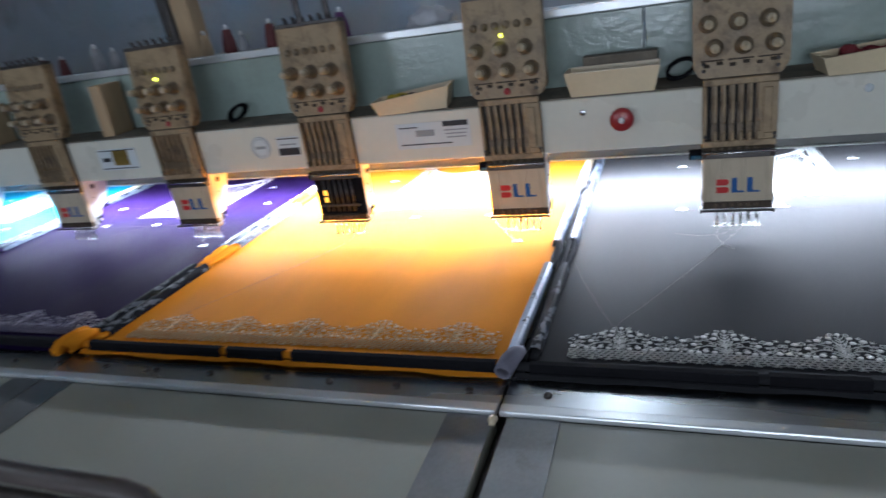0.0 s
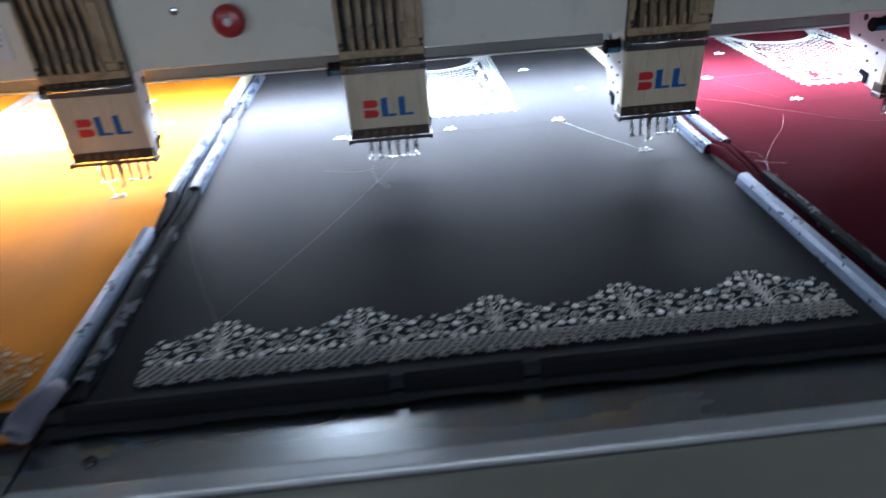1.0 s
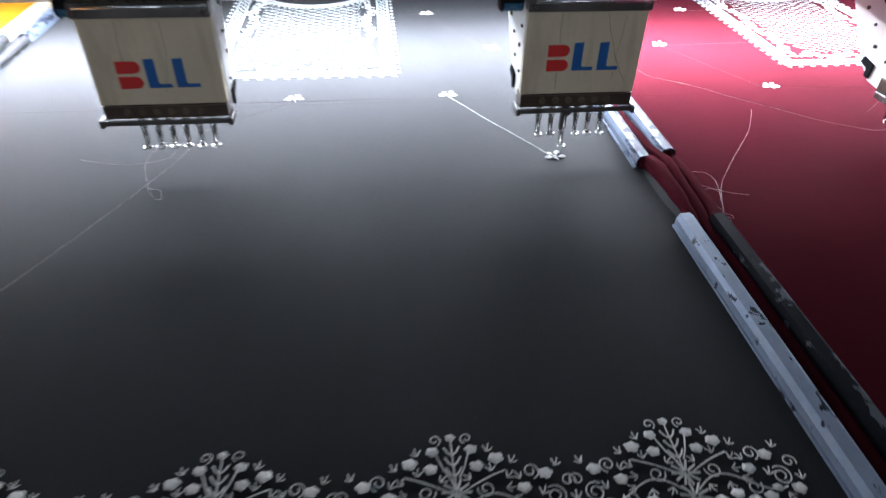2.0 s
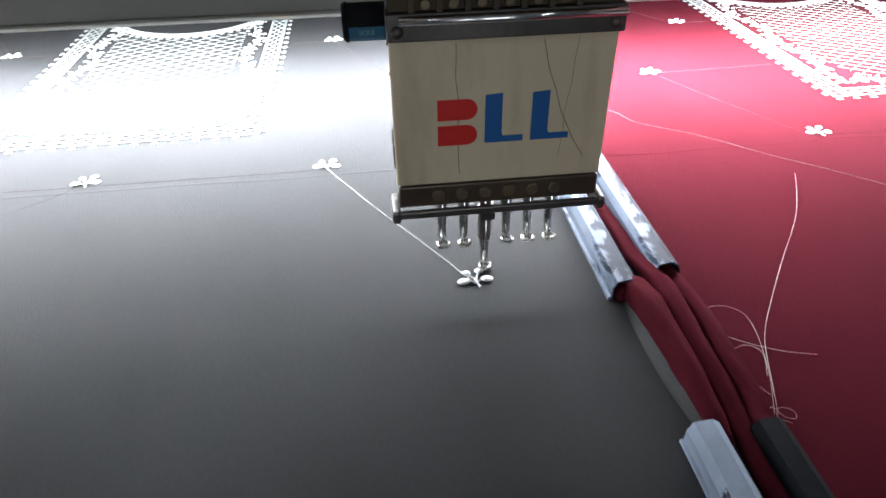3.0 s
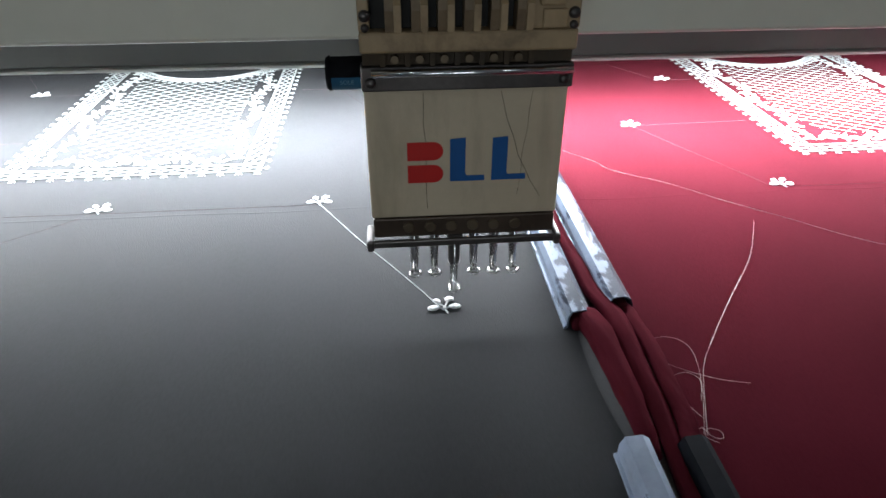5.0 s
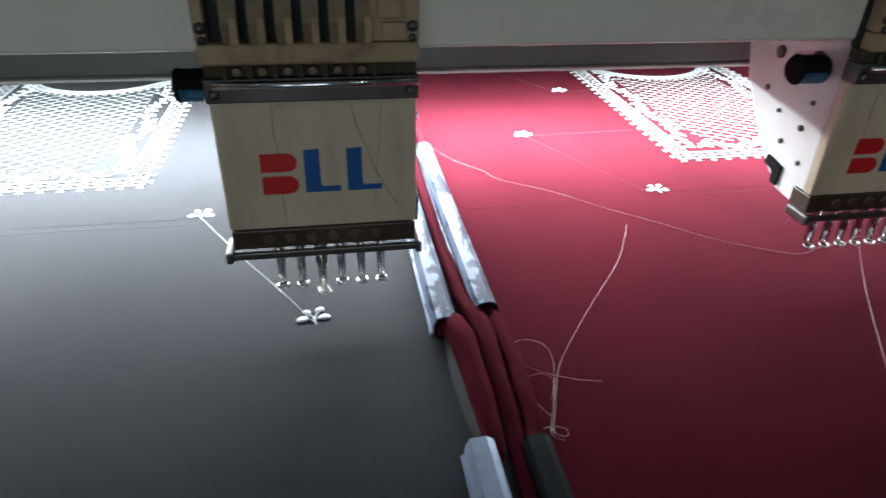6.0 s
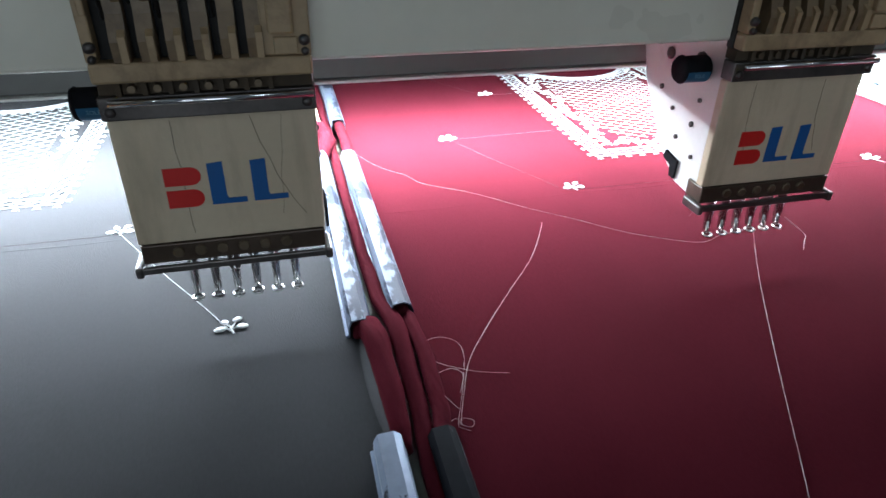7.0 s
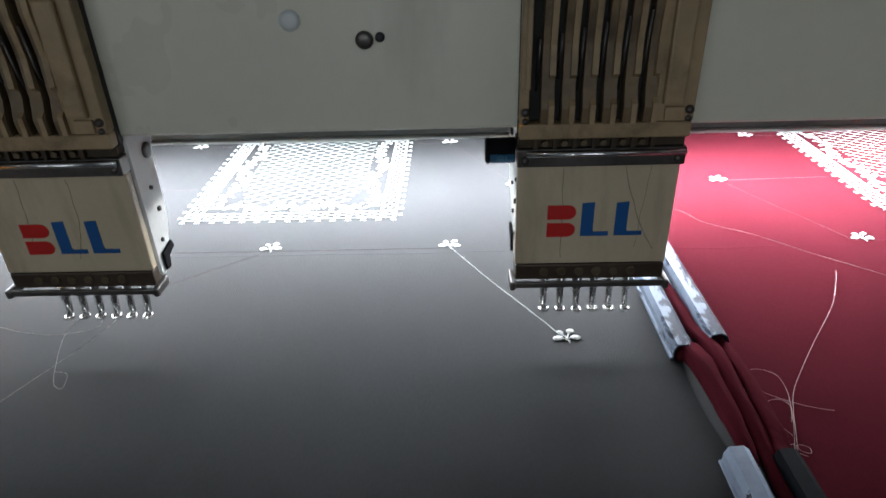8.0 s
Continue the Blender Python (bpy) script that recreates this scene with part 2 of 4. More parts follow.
def box(bm, x0, x1, y0, y1, z0, z1, bevel=0.0, m=None):
    vs = [bm.verts.new(((x0, x1)[i], (y0, y1)[j], (z0, z1)[k])) for i in (0, 1) for j in (0, 1) for k in (0, 1)]
    fs = [bm.faces.new([vs[a] for a in f]) for f in ((0, 1, 3, 2), (4, 6, 7, 5), (0, 4, 5, 1), (2, 3, 7, 6), (0, 2, 6, 4), (1, 5, 7, 3))]
    if bevel:
        es = {e for f in fs for e in f.edges}
        r = bmesh.ops.bevel(bm, geom=list(es), offset=bevel, segments=2, profile=0.5, affect="EDGES")
        vs = list({v for f in r["faces"] for v in f.verts})
    if m is not None:
        bmesh.ops.transform(bm, matrix=m, verts=vs)


def tube(bm, pts, r, seg=8, caps=True):
    """A round rod along points; r one radius or one per point."""
    pts = [Vector(p) for p in pts]
    rs = r if isinstance(r, (list, tuple)) else [r] * len(pts)
    rings = []
    for i, p in enumerate(pts):
        d = (pts[min(i + 1, len(pts) - 1)] - pts[max(i - 1, 0)]).normalized()
        up = Vector((0, 0, 1)) if abs(d.z) < 0.9 else Vector((0, 1, 0))
        a = d.cross(up).normalized()
        b = a.cross(d)
        rings.append([bm.verts.new(p + rs[i] * (math.cos(k * math.tau / seg) * a + math.sin(k * math.tau / seg) * b)) for k in range(seg)])
    for u, v in zip(rings, rings[1:]):
        for k in range(seg):
            bm.faces.new((u[k], u[(k + 1) % seg], v[(k + 1) % seg], v[k]))
    if caps:
        bm.faces.new(rings[0])
        bm.faces.new(rings[-1])


def prism(bm, outline, lo, hi, axis="y"):
    """A flat outline (two coordinates) given thickness along an axis."""
    def at(a, b, c):
        return {"y": (a, c, b), "x": (c, a, b), "z": (a, b, c)}[axis]
    u = [bm.verts.new(at(a, b, lo)) for a, b in outline]
    v = [bm.verts.new(at(a, b, hi)) for a, b in outline]
    bm.faces.new(u)
    bm.faces.new(v)
    n = len(u)
    for i in range(n):
        bm.faces.new((u[i], u[(i + 1) % n], v[(i + 1) % n], v[i]))


def ribbon(bm, pts, w=0.0016, h=0.0011, z=0.0004):
    """A raised line of stitching along points on the cloth."""
    n = len(pts)
    rows = []
    for i in range(n):
        x0, y0 = pts[max(i - 1, 0)]
        x1, y1 = pts[min(i + 1, n - 1)]
        d = math.hypot(x1 - x0, y1 - y0) or 1e-9
        nx, ny = -(y1 - y0) / d * w / 2, (x1 - x0) / d * w / 2
        x, y = pts[i]
        rows.append([bm.verts.new((x + nx, y + ny, z)), bm.verts.new((x, y, z + h)), bm.verts.new((x - nx, y - ny, z))])
    for a, b in zip(rows, rows[1:]):
        bm.faces.new((a[0], a[1], b[1], b[0]))
        bm.faces.new((a[1], a[2], b[2], b[1]))


def oval(bm, x, y, rx, ry, turn=0.0, h=0.0022, z=0.0004, seg=9):
    """A padded satin-stitch petal: a low dome with a seam along it."""
    c, s = math.cos(turn), math.sin(turn)
    rim, mid = [], []
    for k in range(seg):
        a = k * math.tau / seg
        for lst, f, zz in ((rim, 1.0, z), (mid, 0.62, z + h * 0.8)):
            px, py = rx * f * math.cos(a), ry * f * math.sin(a)
            lst.append(bm.verts.new((x + c * px - s * py, y + s * px + c * py, zz)))
    top = bm.verts.new((x, y, z + h))
    for k in range(seg):
        j = (k + 1) % seg
        bm.faces.new((rim[k], rim[j], mid[j], mid[k]))
        bm.faces.new((mid[k], mid[j], top))


def arc(cx, cy, r, a0, a1, n=10, grow=0.0):
    return [(cx + (r + grow * i / n) * math.cos(radians(a0 + (a1 - a0) * i / n)), cy + (r + grow * i / n) * math.sin(radians(a0 + (a1 - a0) * i / n))) for i in range(n + 1)]


# ---- room ----
def slab(name, x0, x1, y0, y1, z0, z1, material, label, category):
    bm = bmesh.new()
    box(bm, x0, x1, y0, y1, z0, z1)
    return tagged(mesh_object(name, bm, material), label, category, kind="structure")


slab("floor", -7, 6, -4.5, 3.4, -0.1, 0, CONCRETE, "worn grey concrete workshop floor", "floor")
slab("ceiling", -7, 6, -4.5, 3.4, 3.2, 3.3, PLASTER, "plain grey plastered workshop ceiling", "ceiling")
slab("wall_north", -7, 6, 3.2, 3.4, 0, 3.2, PLASTER, "dull grey-blue plastered wall behind the machine", "wall")
bm = bmesh.new()
cuts = [-7.0] + [v for w in WINDOWS for v in (w[0], w[1])] + [6.0]
for i in range(0, len(cuts), 2):
    box(bm, cuts[i], cuts[i + 1], -4.5, -4.3, 0, 3.2)
for w0, w1, wz0, wz1 in WINDOWS:
    box(bm, w0, w1, -4.5, -4.3, 0, wz0)
    box(bm, w0, w1, -4.5, -4.3, wz1, 3.2)
tagged(mesh_object("wall_south", bm, PLASTER), "dull grey plastered wall with two windows", "wall", kind="structure")
for n, (w0, w1, wz0, wz1) in enumerate(WINDOWS):
    win = thing(f"window_{n + 1}", pose((w0 + w1) / 2, -4.40, wz0), "plain steel-framed workshop window letting daylight in", "window", kind="structure")
    hw, hh = (w1 - w0) / 2, wz1 - wz0
    for a, b, c, d in ((-hw, hw, 0.0, 0.05), (-hw, hw, hh - 0.05, hh), (-hw, -hw + 0.05, 0.05, hh - 0.05), (hw - 0.05, hw, 0.05, hh - 0.05), (-0.02, 0.02, 0.05, hh - 0.05)):
        bm = bmesh.new()
        box(bm, a, b, -0.02, 0.03, c, d, 0.003)
        part("window_frame", bm, DARKSTEEL, win)
slab("wall_west", -7.2, -7, -4.5, 3.4, 0, 3.2, PLASTER, "dull grey plastered wall", "wall")
slab("wall_east", 6, 6.2, -4.5, 3.4, 0, 3.2, PLASTER, "dull grey plastered wall", "wall")

# fixtures for the ceiling lights, all out of view
for lx, ly in CEILING_LAMPS:
    lamp = thing("unseen_ceiling_lamp", pose(lx, ly, 3.0), "unseen white fluorescent batten lamp below the ceiling", "lamp", "ceiling lamps")
    bm = bmesh.new()
    box(bm, -0.05, 0.05, -0.65, 0.65, 0.045, 0.2, 0.006)
    part("housing", bm, CASTING, lamp)
    bm = bmesh.new()
    tube(bm, [(0, -0.6, 0.025), (0, 0.6, 0.025)], 0.014, 10)
    part("tube", bm, CEILTUBE, lamp, "glowing white fluorescent tube", True)

# ---- machine body ----
BX0, BX1 = -4.2, 3.0


def machine_beam():
    beam = thing("machine_beam", pose(0, 0, 1.125), "long white enamelled head beam of an embroidery machine, dusty on top", "machine beam")
    bm = bmesh.new()
    box(bm, BX0, BX1, 0.010, 0.44, 0, 0.125, 0.003)
    part("body", bm, ENAMEL, beam)
    bm = bmesh.new()
    box(bm, BX0, BX1, 0.014, 0.43, 0.1252, 0.1285)
    part("dust", bm, DUSTY, beam, "brown dust lying on the beam top")
    bm = bmesh.new()
    box(bm, BX0, BX1, 0.166, 0.186, -0.059, -0.004, 0.002)
    part("lamp_shield", bm, SHIELD, beam, "grey painted strip hanging below the beam")
    # white colour stands in for lamplight caught on the strip's lower edge
    bm = bmesh.new()
    box(bm, BX0, BX1, 0.160, 0.186, -0.0620, -0.0594, 0.0006)
    part("lit_strip_flange", bm, CASTING, beam, "lower edge of the hanging strip, coloured white to look lit")
    # red knob
    bm = bmesh.new()
    tube(bm, [(-0.247, 0.012, 0.073), (-0.247, 0.0, 0.073)], [0.022, 0.022], 20)
    tube(bm, [(-0.247, 0.002, 0.073), (-0.247, -0.008, 0.073), (-0.247, -0.016, 0.073), (-0.247, -0.019, 0.073)], [0.025, 0.0265, 0.025, 0.020], 28)
    knob = part("knob", bm, REDKNOB, beam, "round dark red plastic knob", True)
    bm = bmesh.new()
    tube(bm, [(-0.247, -0.018, 0.073), (-0.247, -0.0215, 0.073)], [0.008, 0.006], 14)
    part("centre_screw", bm, CASTING, knob, "", True)
    # small fittings on the face
    for x, z, r, mat in ((-0.335, 0.092, 0.007, CHROME), (0.234, 0.096, 0.0085, PALE), (0.294, 0.079, 0.0075, DARKSTEEL), (0.307, 0.081, 0.004, INK)):
        bm = bmesh.new()
        tube(bm, [(x, 0.012, z), (x, 0.0075, z), (x, 0.0065, z)], [r, r, r * 0.6], 16)
        part("cap_screw", bm, mat, beam, "", True)
    return beam


BEAM = machine_beam()


def label_plate(x, z, w, h, bars, material=PALE, name="label_plate"):
    ob = thing(name, pose(x, 0.0095, z), "printed label stuck on the white beam", "label", "beam labels")
    bm = bmesh.new()
    box(bm, -w / 2, w / 2, -0.0008, 0.0004, -h / 2, h / 2)
    part("sheet", bm, material, ob)
    for bx, bz, bw, bh, mat in bars:
        bm = bmesh.new()
        box(bm, bx - bw / 2, bx + bw / 2, -0.0016, -0.0009, bz - bh / 2, bz + bh / 2)
        part("print_bar", bm, mat, ob)
    return ob


label_plate(-0.71, 1.192, 0.20, 0.066, [(-0.02, 0.006, 0.05, 0.016, INKGREY), (-0.065, 0.022, 0.05, 0.003, INK), (0.062, 0.026, 0.066, 0.013, INK), (0.062, 0.010, 0.06, 0.003, INKGREY), (0.062, 0.001, 0.055, 0.003, INKGREY), (0.062, -0.008, 0.05, 0.003, INKGREY), (-0.02, -0.022, 0.14, 0.003, INK)])
label_plate(-1.135, 1.19, 0.07, 0.055, [(0, 0.022, 0.066, 0.003, INK), (0, -0.014, 0.066, 0.02, INK), (0, 0.006, 0.05, 0.004, INKGREY)])
label_plate(-1.745, 1.19, 0.15, 0.065, [(0, 0.028, 0.14, 0.003, INK), (0, -0.028, 0.14, 0.003, INK), (-0.045, 0.0, 0.03, 0.012, INK), (0.012, 0.004, 0.058, 0.046, BRASS)])
stamp = thing("round_label", pose(-1.225, 0.0095, 1.192), "round grey printed stamp label on the beam", "label", "beam labels")
bm = bmesh.new()
tube(bm, [(0, 0.0004, 0), (0, -0.0008, 0)], 0.032, 28)
part("sheet", bm, PALE, stamp)
for r in (0.030, 0.024):
    bm = bmesh.new()
    tube(bm, [(r * math.cos(a * math.tau / 32), -0.0011, r * math.sin(a * math.tau / 32)) for a in range(33)], 0.0009, 5)
    part("print_ring", bm, INKGREY, stamp)
bm = bmesh.new()
box(bm, -0.016, 0.016, -0.0014, -0.0009, -0.004, 0.004)
part("print_bar", bm, INKGREY, stamp)


def rack():
    """Back panel on the beam with its rail, and the thread shelf behind it."""
    ob = thing("thread_rack", pose(0, 0.17, 1.254), "pale green enamelled back panel with aluminium rail and thread shelf", "thread rack")
    for i in range(9):
        x0 = BX0 + i * 0.8
        bm = bmesh.new()
        box(bm, x0 + 0.002, x0 + 0.798, 0, 0.018, 0, 0.168, 0.002)
        part("panel", bm, GREENWALL, ob)
    bm = bmesh.new()
    box(bm, BX0, BX1, -0.012, 0.02, 0.170, 0.190, 0.002)
    part("rail", bm, ALU, ob)
    bm = bmesh.new()
    box(bm, BX0, BX1, 0.022, 0.30, 0.172, 0.182, 0.001)
    part("shelf", bm, STEEL, ob)
    return ob


RACK = rack()


def table():
    tb = thing("machine_table", pose(0, 0, 0.88), "beige laminate machine table with steel front strips", "table")
    bm = bmesh.new()
    box(bm, BX0, BX1, -0.56, 1.15, -0.03, -0.004)
    part("rear_board", bm, LAMINATE, tb)
    for x0, x1 in ((-3.40, -2.42), (-2.415, -1.415), (-1.41, -0.414), (-0.393, 0.60), (0.606, 1.606), (1.61, 2.6)):
        bm = bmesh.new()
        box(bm, x0, x1, -1.02, -0.688, -0.03, 0.0, 0.003)
        part("front_board", bm, LAMINATE, tb)
        for sx0, sx1 in ((x0 + 0.0, x0 + 0.085), (x1 - 0.08, x1)):
            bm = bmesh.new()
            box(bm, sx0, sx1, -1.018, -0.690, 0.0005, 0.0022, 0.0006)
            part("joint_strip", bm, DULLSTRIP, tb, "dull steel strip along the table joint")
    for x0, x1 in ((-3.4, -2.42), (-2.418, -1.415), (-1.412, -0.412), (-0.408, 0.60), (0.604, 1.6), (1.604, 2.6)):
        bm = bmesh.new()
        box(bm, x0, x1, -0.663, -0.45, 0.0, 0.006, 0.001)
        part("front_strip", bm, STEEL, tb, "brushed steel strip")
        bm = bmesh.new()
        box(bm, x0, x1, -0.687, -0.664, -0.002, 0.010, 0.003)
        part("front_lip", bm, ALU, tb, "rounded aluminium edge lip")
    x = -0.337 - 0.1355 * 15
    while x < -0.3:
        bm = bmesh.new()
        tube(bm, [(x, -0.633, 0.006), (x, -0.633, 0.009), (x, -0.633, 0.0098)], [0.0075, 0.007, 0.003], 12)
        part("bolt", bm, DARKSTEEL, tb, "", True)
        x += 0.1355
    bm = bmesh.new()
    tube(bm, [(-0.412, -0.70, 0.006), (-0.412, -0.712, 0.010), (-0.412, -0.716, 0.004)], [0.007, 0.0075, 0.005], 12)
    part("corner_cap", bm, KNOBCAP, tb, "small pale plastic cap at the joint", True)
    bm = bmesh.new()
    box(bm, BX0, BX1, -1.0, 1.1, -0.16, -0.035)
    part("apron", bm, DARKSTEEL, tb)
    for x in (-4.0, -2.4, -0.41, 1.6, 2.8):
        for y in (-0.9, 1.0):
            bm = bmesh.new()
            box(bm, x - 0.04, x + 0.04, y - 0.04, y + 0.04, -0.88, -0.165, 0.004)
            part("leg", bm, DARKSTEEL, tb)
    return tb


table()


# ---- embroidery ----
def bloom(bm, x, y, r, turn=0.0, h=0.0024):
    """A padded blossom with a bumpy rim."""
    seg, rim, mid = 14, [], []
    for k in range(seg):
        a = k * math.tau / seg + turn
        f = 1.0 + 0.13 * math.cos(5 * (a - turn)) + 0.05 * math.sin(3 * a)
        rim.append(bm.verts.new((x + r * f * 1.12 * math.cos(a), y + r * f * 0.92 * math.sin(a), 0.0003)))
        mid.append(bm.verts.new((x + r * f * 0.76 * math.cos(a), y + r * f * 0.62 * math.sin(a), h * 0.82)))
    top = bm.verts.new((x, y, h))
    for k in range(seg):
        q = (k + 1) % seg
        bm.faces.new((rim[k], rim[q], mid[q], mid[k]))
        bm.faces.new((mid[k], mid[q], top))


def lace_repeat():
    """One scallop of the lace border, 0.173 wide; y 0 is the fringe's foot."""
    bm = bmesh.new()
    P = 0.173

    def line(side, pts, w=0.0011, h=0.0010):
        ribbon(bm, [(side * x, y) for x, y in pts], w, h)

    def twig(side, x, y, ang, size=0.007):
        """A small forked sprig."""
        for da, k in ((-0.75, 0.8), (0.0, 1.0), (0.75, 0.8)):
            b = ang + da
            line(side, [(x, y), (x + 0.55 * size * k * math.cos(b), y + 0.55 * size * k * math.sin(b)), (x + size * k * math.cos(b + 0.15), y + size * k * math.sin(b + 0.15))], 0.0012)

    def scroll(side, cx, cy, r, a0, turns, w=0.0012):
        n = int(9 * abs(turns)) + 6
        line(side, [(cx + r * (1 - 0.72 * i / n) * math.cos(a0 + math.tau * turns * i / n), cy + r * (1 - 0.72 * i / n) * math.sin(a0 + math.tau * turns * i / n)) for i in range(n + 1)], w)

    for side in (-1, 1):
        # branch winding out to the valley, with a second one above it
        line(side, [(0.004 + 0.068 * t, 0.048 + 0.010 * math.sin(t * 5.2) + 0.006 * t) for t in [i / 16 for i in range(17)]], 0.0014)
        line(side, [(0.004 + 0.034 * t, 0.062 + 0.022 * t - 0.006 * t * t) for t in [i / 8 for i in range(9)]], 0.0014)
        line(side, [(0.003, 0.074), (0.008, 0.083), (0.012, 0.094), (0.013, 0.102)], 0.0014)
        scroll(side, 0.0125, 0.1085, 0.0052, -1.9, -1.15)
        scroll(side, 0.022, 0.064, 0.0068, 3.0, 1.3)
        scroll(side, 0.057, 0.0755, 0.0068, -1.4, 1.35)
        scroll(side, 0.072, 0.054, 0.0085, 2.2, -1.6)
        scroll(side, 0.0835, 0.0655, 0.0060, -0.6, 1.2)
        scroll(side, 0.047, 0.047, 0.0062, 0.4, -1.2)
        for x, y, r in ((0.0150, 0.0985, 0.0044), (0.0175, 0.0835, 0.0047), (0.0330, 0.0890, 0.0053), (0.0500, 0.0625, 0.0048), (0.0320, 0.0430, 0.0046), (0.0560, 0.0385, 0.0048), (0.0180, 0.0390, 0.0044), (0.0430, 0.0370, 0.0044), (0.0680, 0.0730, 0.0050), (0.0800, 0.0430, 0.0050), (0.0640, 0.0450, 0.0034)):
            bloom(bm, side * x, y, r, x * 300 + side)
        for x, y, a in ((0.0265, 0.0955, 1.1), (0.0430, 0.0845, 0.7), (0.0385, 0.0720, 0.6), (0.0270, 0.0780, 1.4), (0.0420, 0.0560, -0.7), (0.0300, 0.0520, -1.6), (0.0140, 0.0520, -1.2), (0.0110, 0.0720, 2.2), (0.0700, 0.0400, -1.2), (0.0620, 0.0560, 0.9), (0.0760, 0.0790, 0.9), (0.0480, 0.0700, 1.9), (0.0370, 0.0640, -0.2), (0.0855, 0.0500, 1.2)):
            twig(side, x, y, a)
        for y in (0.076, 0.085, 0.094):
            line(side, [(0, y), (0.0035, y + 0.003), (0.0060, y + 0.0075)], 0.0017)
    for cy, r in ((0.063, 0.0112), (0.0435, 0.0118)):
        for k in range(10):
            a = k * math.tau / 10 + cy * 9
            ribbon(bm, [(0.0016 * math.cos(a), cy + 0.0016 * math.sin(a)), (0.6 * r * math.cos(a), cy + 0.6 * r * math.sin(a)), (r * math.cos(a), cy + r * math.sin(a))], 0.0020, 0.0016)
    bloom(bm, 0, 0.1100, 0.0036)
    ribbon(bm, [(0, 0.044), (0, 0.108)], 0.0013)
    # net band
    h0, h1 = 0.0110, 0.0320
    for y in (h0, h1):
        ribbon(bm, [(-P / 2, y), (P / 2, y)], 0.0015)
    for row in range(3):
        ya = h0 + (h1 - h0) * (row + 0.5) / 3
        for ph in (0, math.pi):
            ribbon(bm, [(-P / 2 + P * i / 64, ya + (h1 - h0) * 0.155 * math.sin(i / 64 * 16 * math.pi + ph + row * math.pi / 2)) for i in range(65)], 0.0010)
    # fringe: leaf tufts with a single drop between
    for i in range(6):
        x = -P / 2 + P * (i + 0.5) / 6
        ribbon(bm, [(x, h0), (x, 0.0015)], 0.0013)
        for y in (0.0075, 0.0040):
            for s in (-1, 1):
                ribbon(bm, [(x, y), (x + s * 0.0030, y - 0.0008), (x + s * 0.0056, y - 0.0036)], 0.0017)
        ribbon(bm, [(x + P / 12, h0), (x + P / 12 + 0.0012, 0.0065), (x + P / 12 + 0.0004, 0.0030)], 0.0016)
        for s in (-1, 1):
            ribbon(bm, arc(x + s * P / 24, h0, P / 26, 180, 360, 6), 0.0010)
    return bm


def sprig():
    bm = bmesh.new()
    oval(bm, -0.0088, 0.000, 0.0054, 0.0040, 0.1, 0.0016)
    oval(bm, 0.0098, 0.0005, 0.0054, 0.0040, -0.1, 0.0016)
    oval(bm, -0.0050, 0.0098, 0.0040, 0.0031, -0.5, 0.0015)
    oval(bm, 0.0060, 0.0115, 0.0045, 0.0037, 0.5, 0.0016)
    ribbon(bm, [(-0.004, 0.007), (0, 0.002), (0.0012, -0.004), (0.003, -0.009)], 0.0018)
    ribbon(bm, [(0.005, 0.009), (0.002, 0.003), (0.001, -0.002)], 0.0016)
    ribbon(bm, [(-0.004, 0.0), (0.0005, -0.003), (0.005, 0.0)], 0.0015)
    return bm


NW, NB, NT = 0.171, 0.278, 0.88      # half width, foot and head of the neckline design
NCY, NR = 0.785, 0.122               # neck opening


def neck_border():
    bm = bmesh.new()
    e0, e1 = NW - 0.016, NW - 0.038
    b0, b1 = NB + 0.012, NB + 0.032
    for s in (-1, 1):
        for x in (e0, e1):
            ribbon(bm, [(s * x, b0), (s * x, NT)], 0.003, 0.0016)
        n = 60
        for ph in (0, math.pi):
            for mid in (e0 - 0.0055, e1 + 0.0055):
                ribbon(bm, [(s * (mid + 0.0055 * math.sin(i / 2.0 * math.pi + ph)), b1 + (NT - b1) * i / n) for i in range(n + 1)], 0.0018)
    for y in (b0, b1):
        ribbon(bm, [(-e0, y), (e0, y)], 0.0026, 0.0015)
    for row in range(2):
        ya = b0 + 0.02 * (row + 0.5) / 2
        for ph in (0, math.pi):
            ribbon(bm, [(-e0 + 2 * e0 * i / 72, ya + 0.005 * math.sin(i / 72 * 18 * math.pi + ph)) for i in range(73)], 0.0016)
    return bm


def neck_fringe():
    bm = bmesh.new()

    def tuft(x, y, ang):
        for da in (-0.5, 0, 0.5):
            b = ang + da
            oval(bm, x + 0.0050 * math.cos(b), y + 0.0050 * math.sin(b), 0.0042, 0.0010, b, 0.0010, seg=6)
    for i in range(15):
        tuft(-NW + 0.018 + (2 * NW - 0.036) * i / 14, NB + 0.010, -math.pi / 2)
    for s in (-1, 1):
        for i in range(28):
            tuft(s * (NW - 0.014), NB + 0.02 + (NT - NB - 0.02) * i / 27, 0 if s > 0 else math.pi)
    for i in range(34):
        a = math.pi * (1.0 + i / 33)
        tuft((NR + 0.014) * math.cos(a), NCY + (NR + 0.014) * math.sin(a), a)
    return bm


def neck_ring():
    bm = bmesh.new()
    for r, w in ((NR, 0.0045), (NR + 0.012, 0.003)):
        ribbon(bm, [(r * math.cos(a), NCY + r * math.sin(a)) for a in [math.pi * (1 + i / 48) for i in range(49)]], w, 0.002)
    ribbon(bm, [((NR + 0.006 + 0.004 * (-1) ** i) * math.cos(math.pi * (1 + i / 90)), NCY + (NR + 0.006 + 0.004 * (-1) ** i) * math.sin(math.pi * (1 + i / 90))) for i in range(91)], 0.002)
    return bm


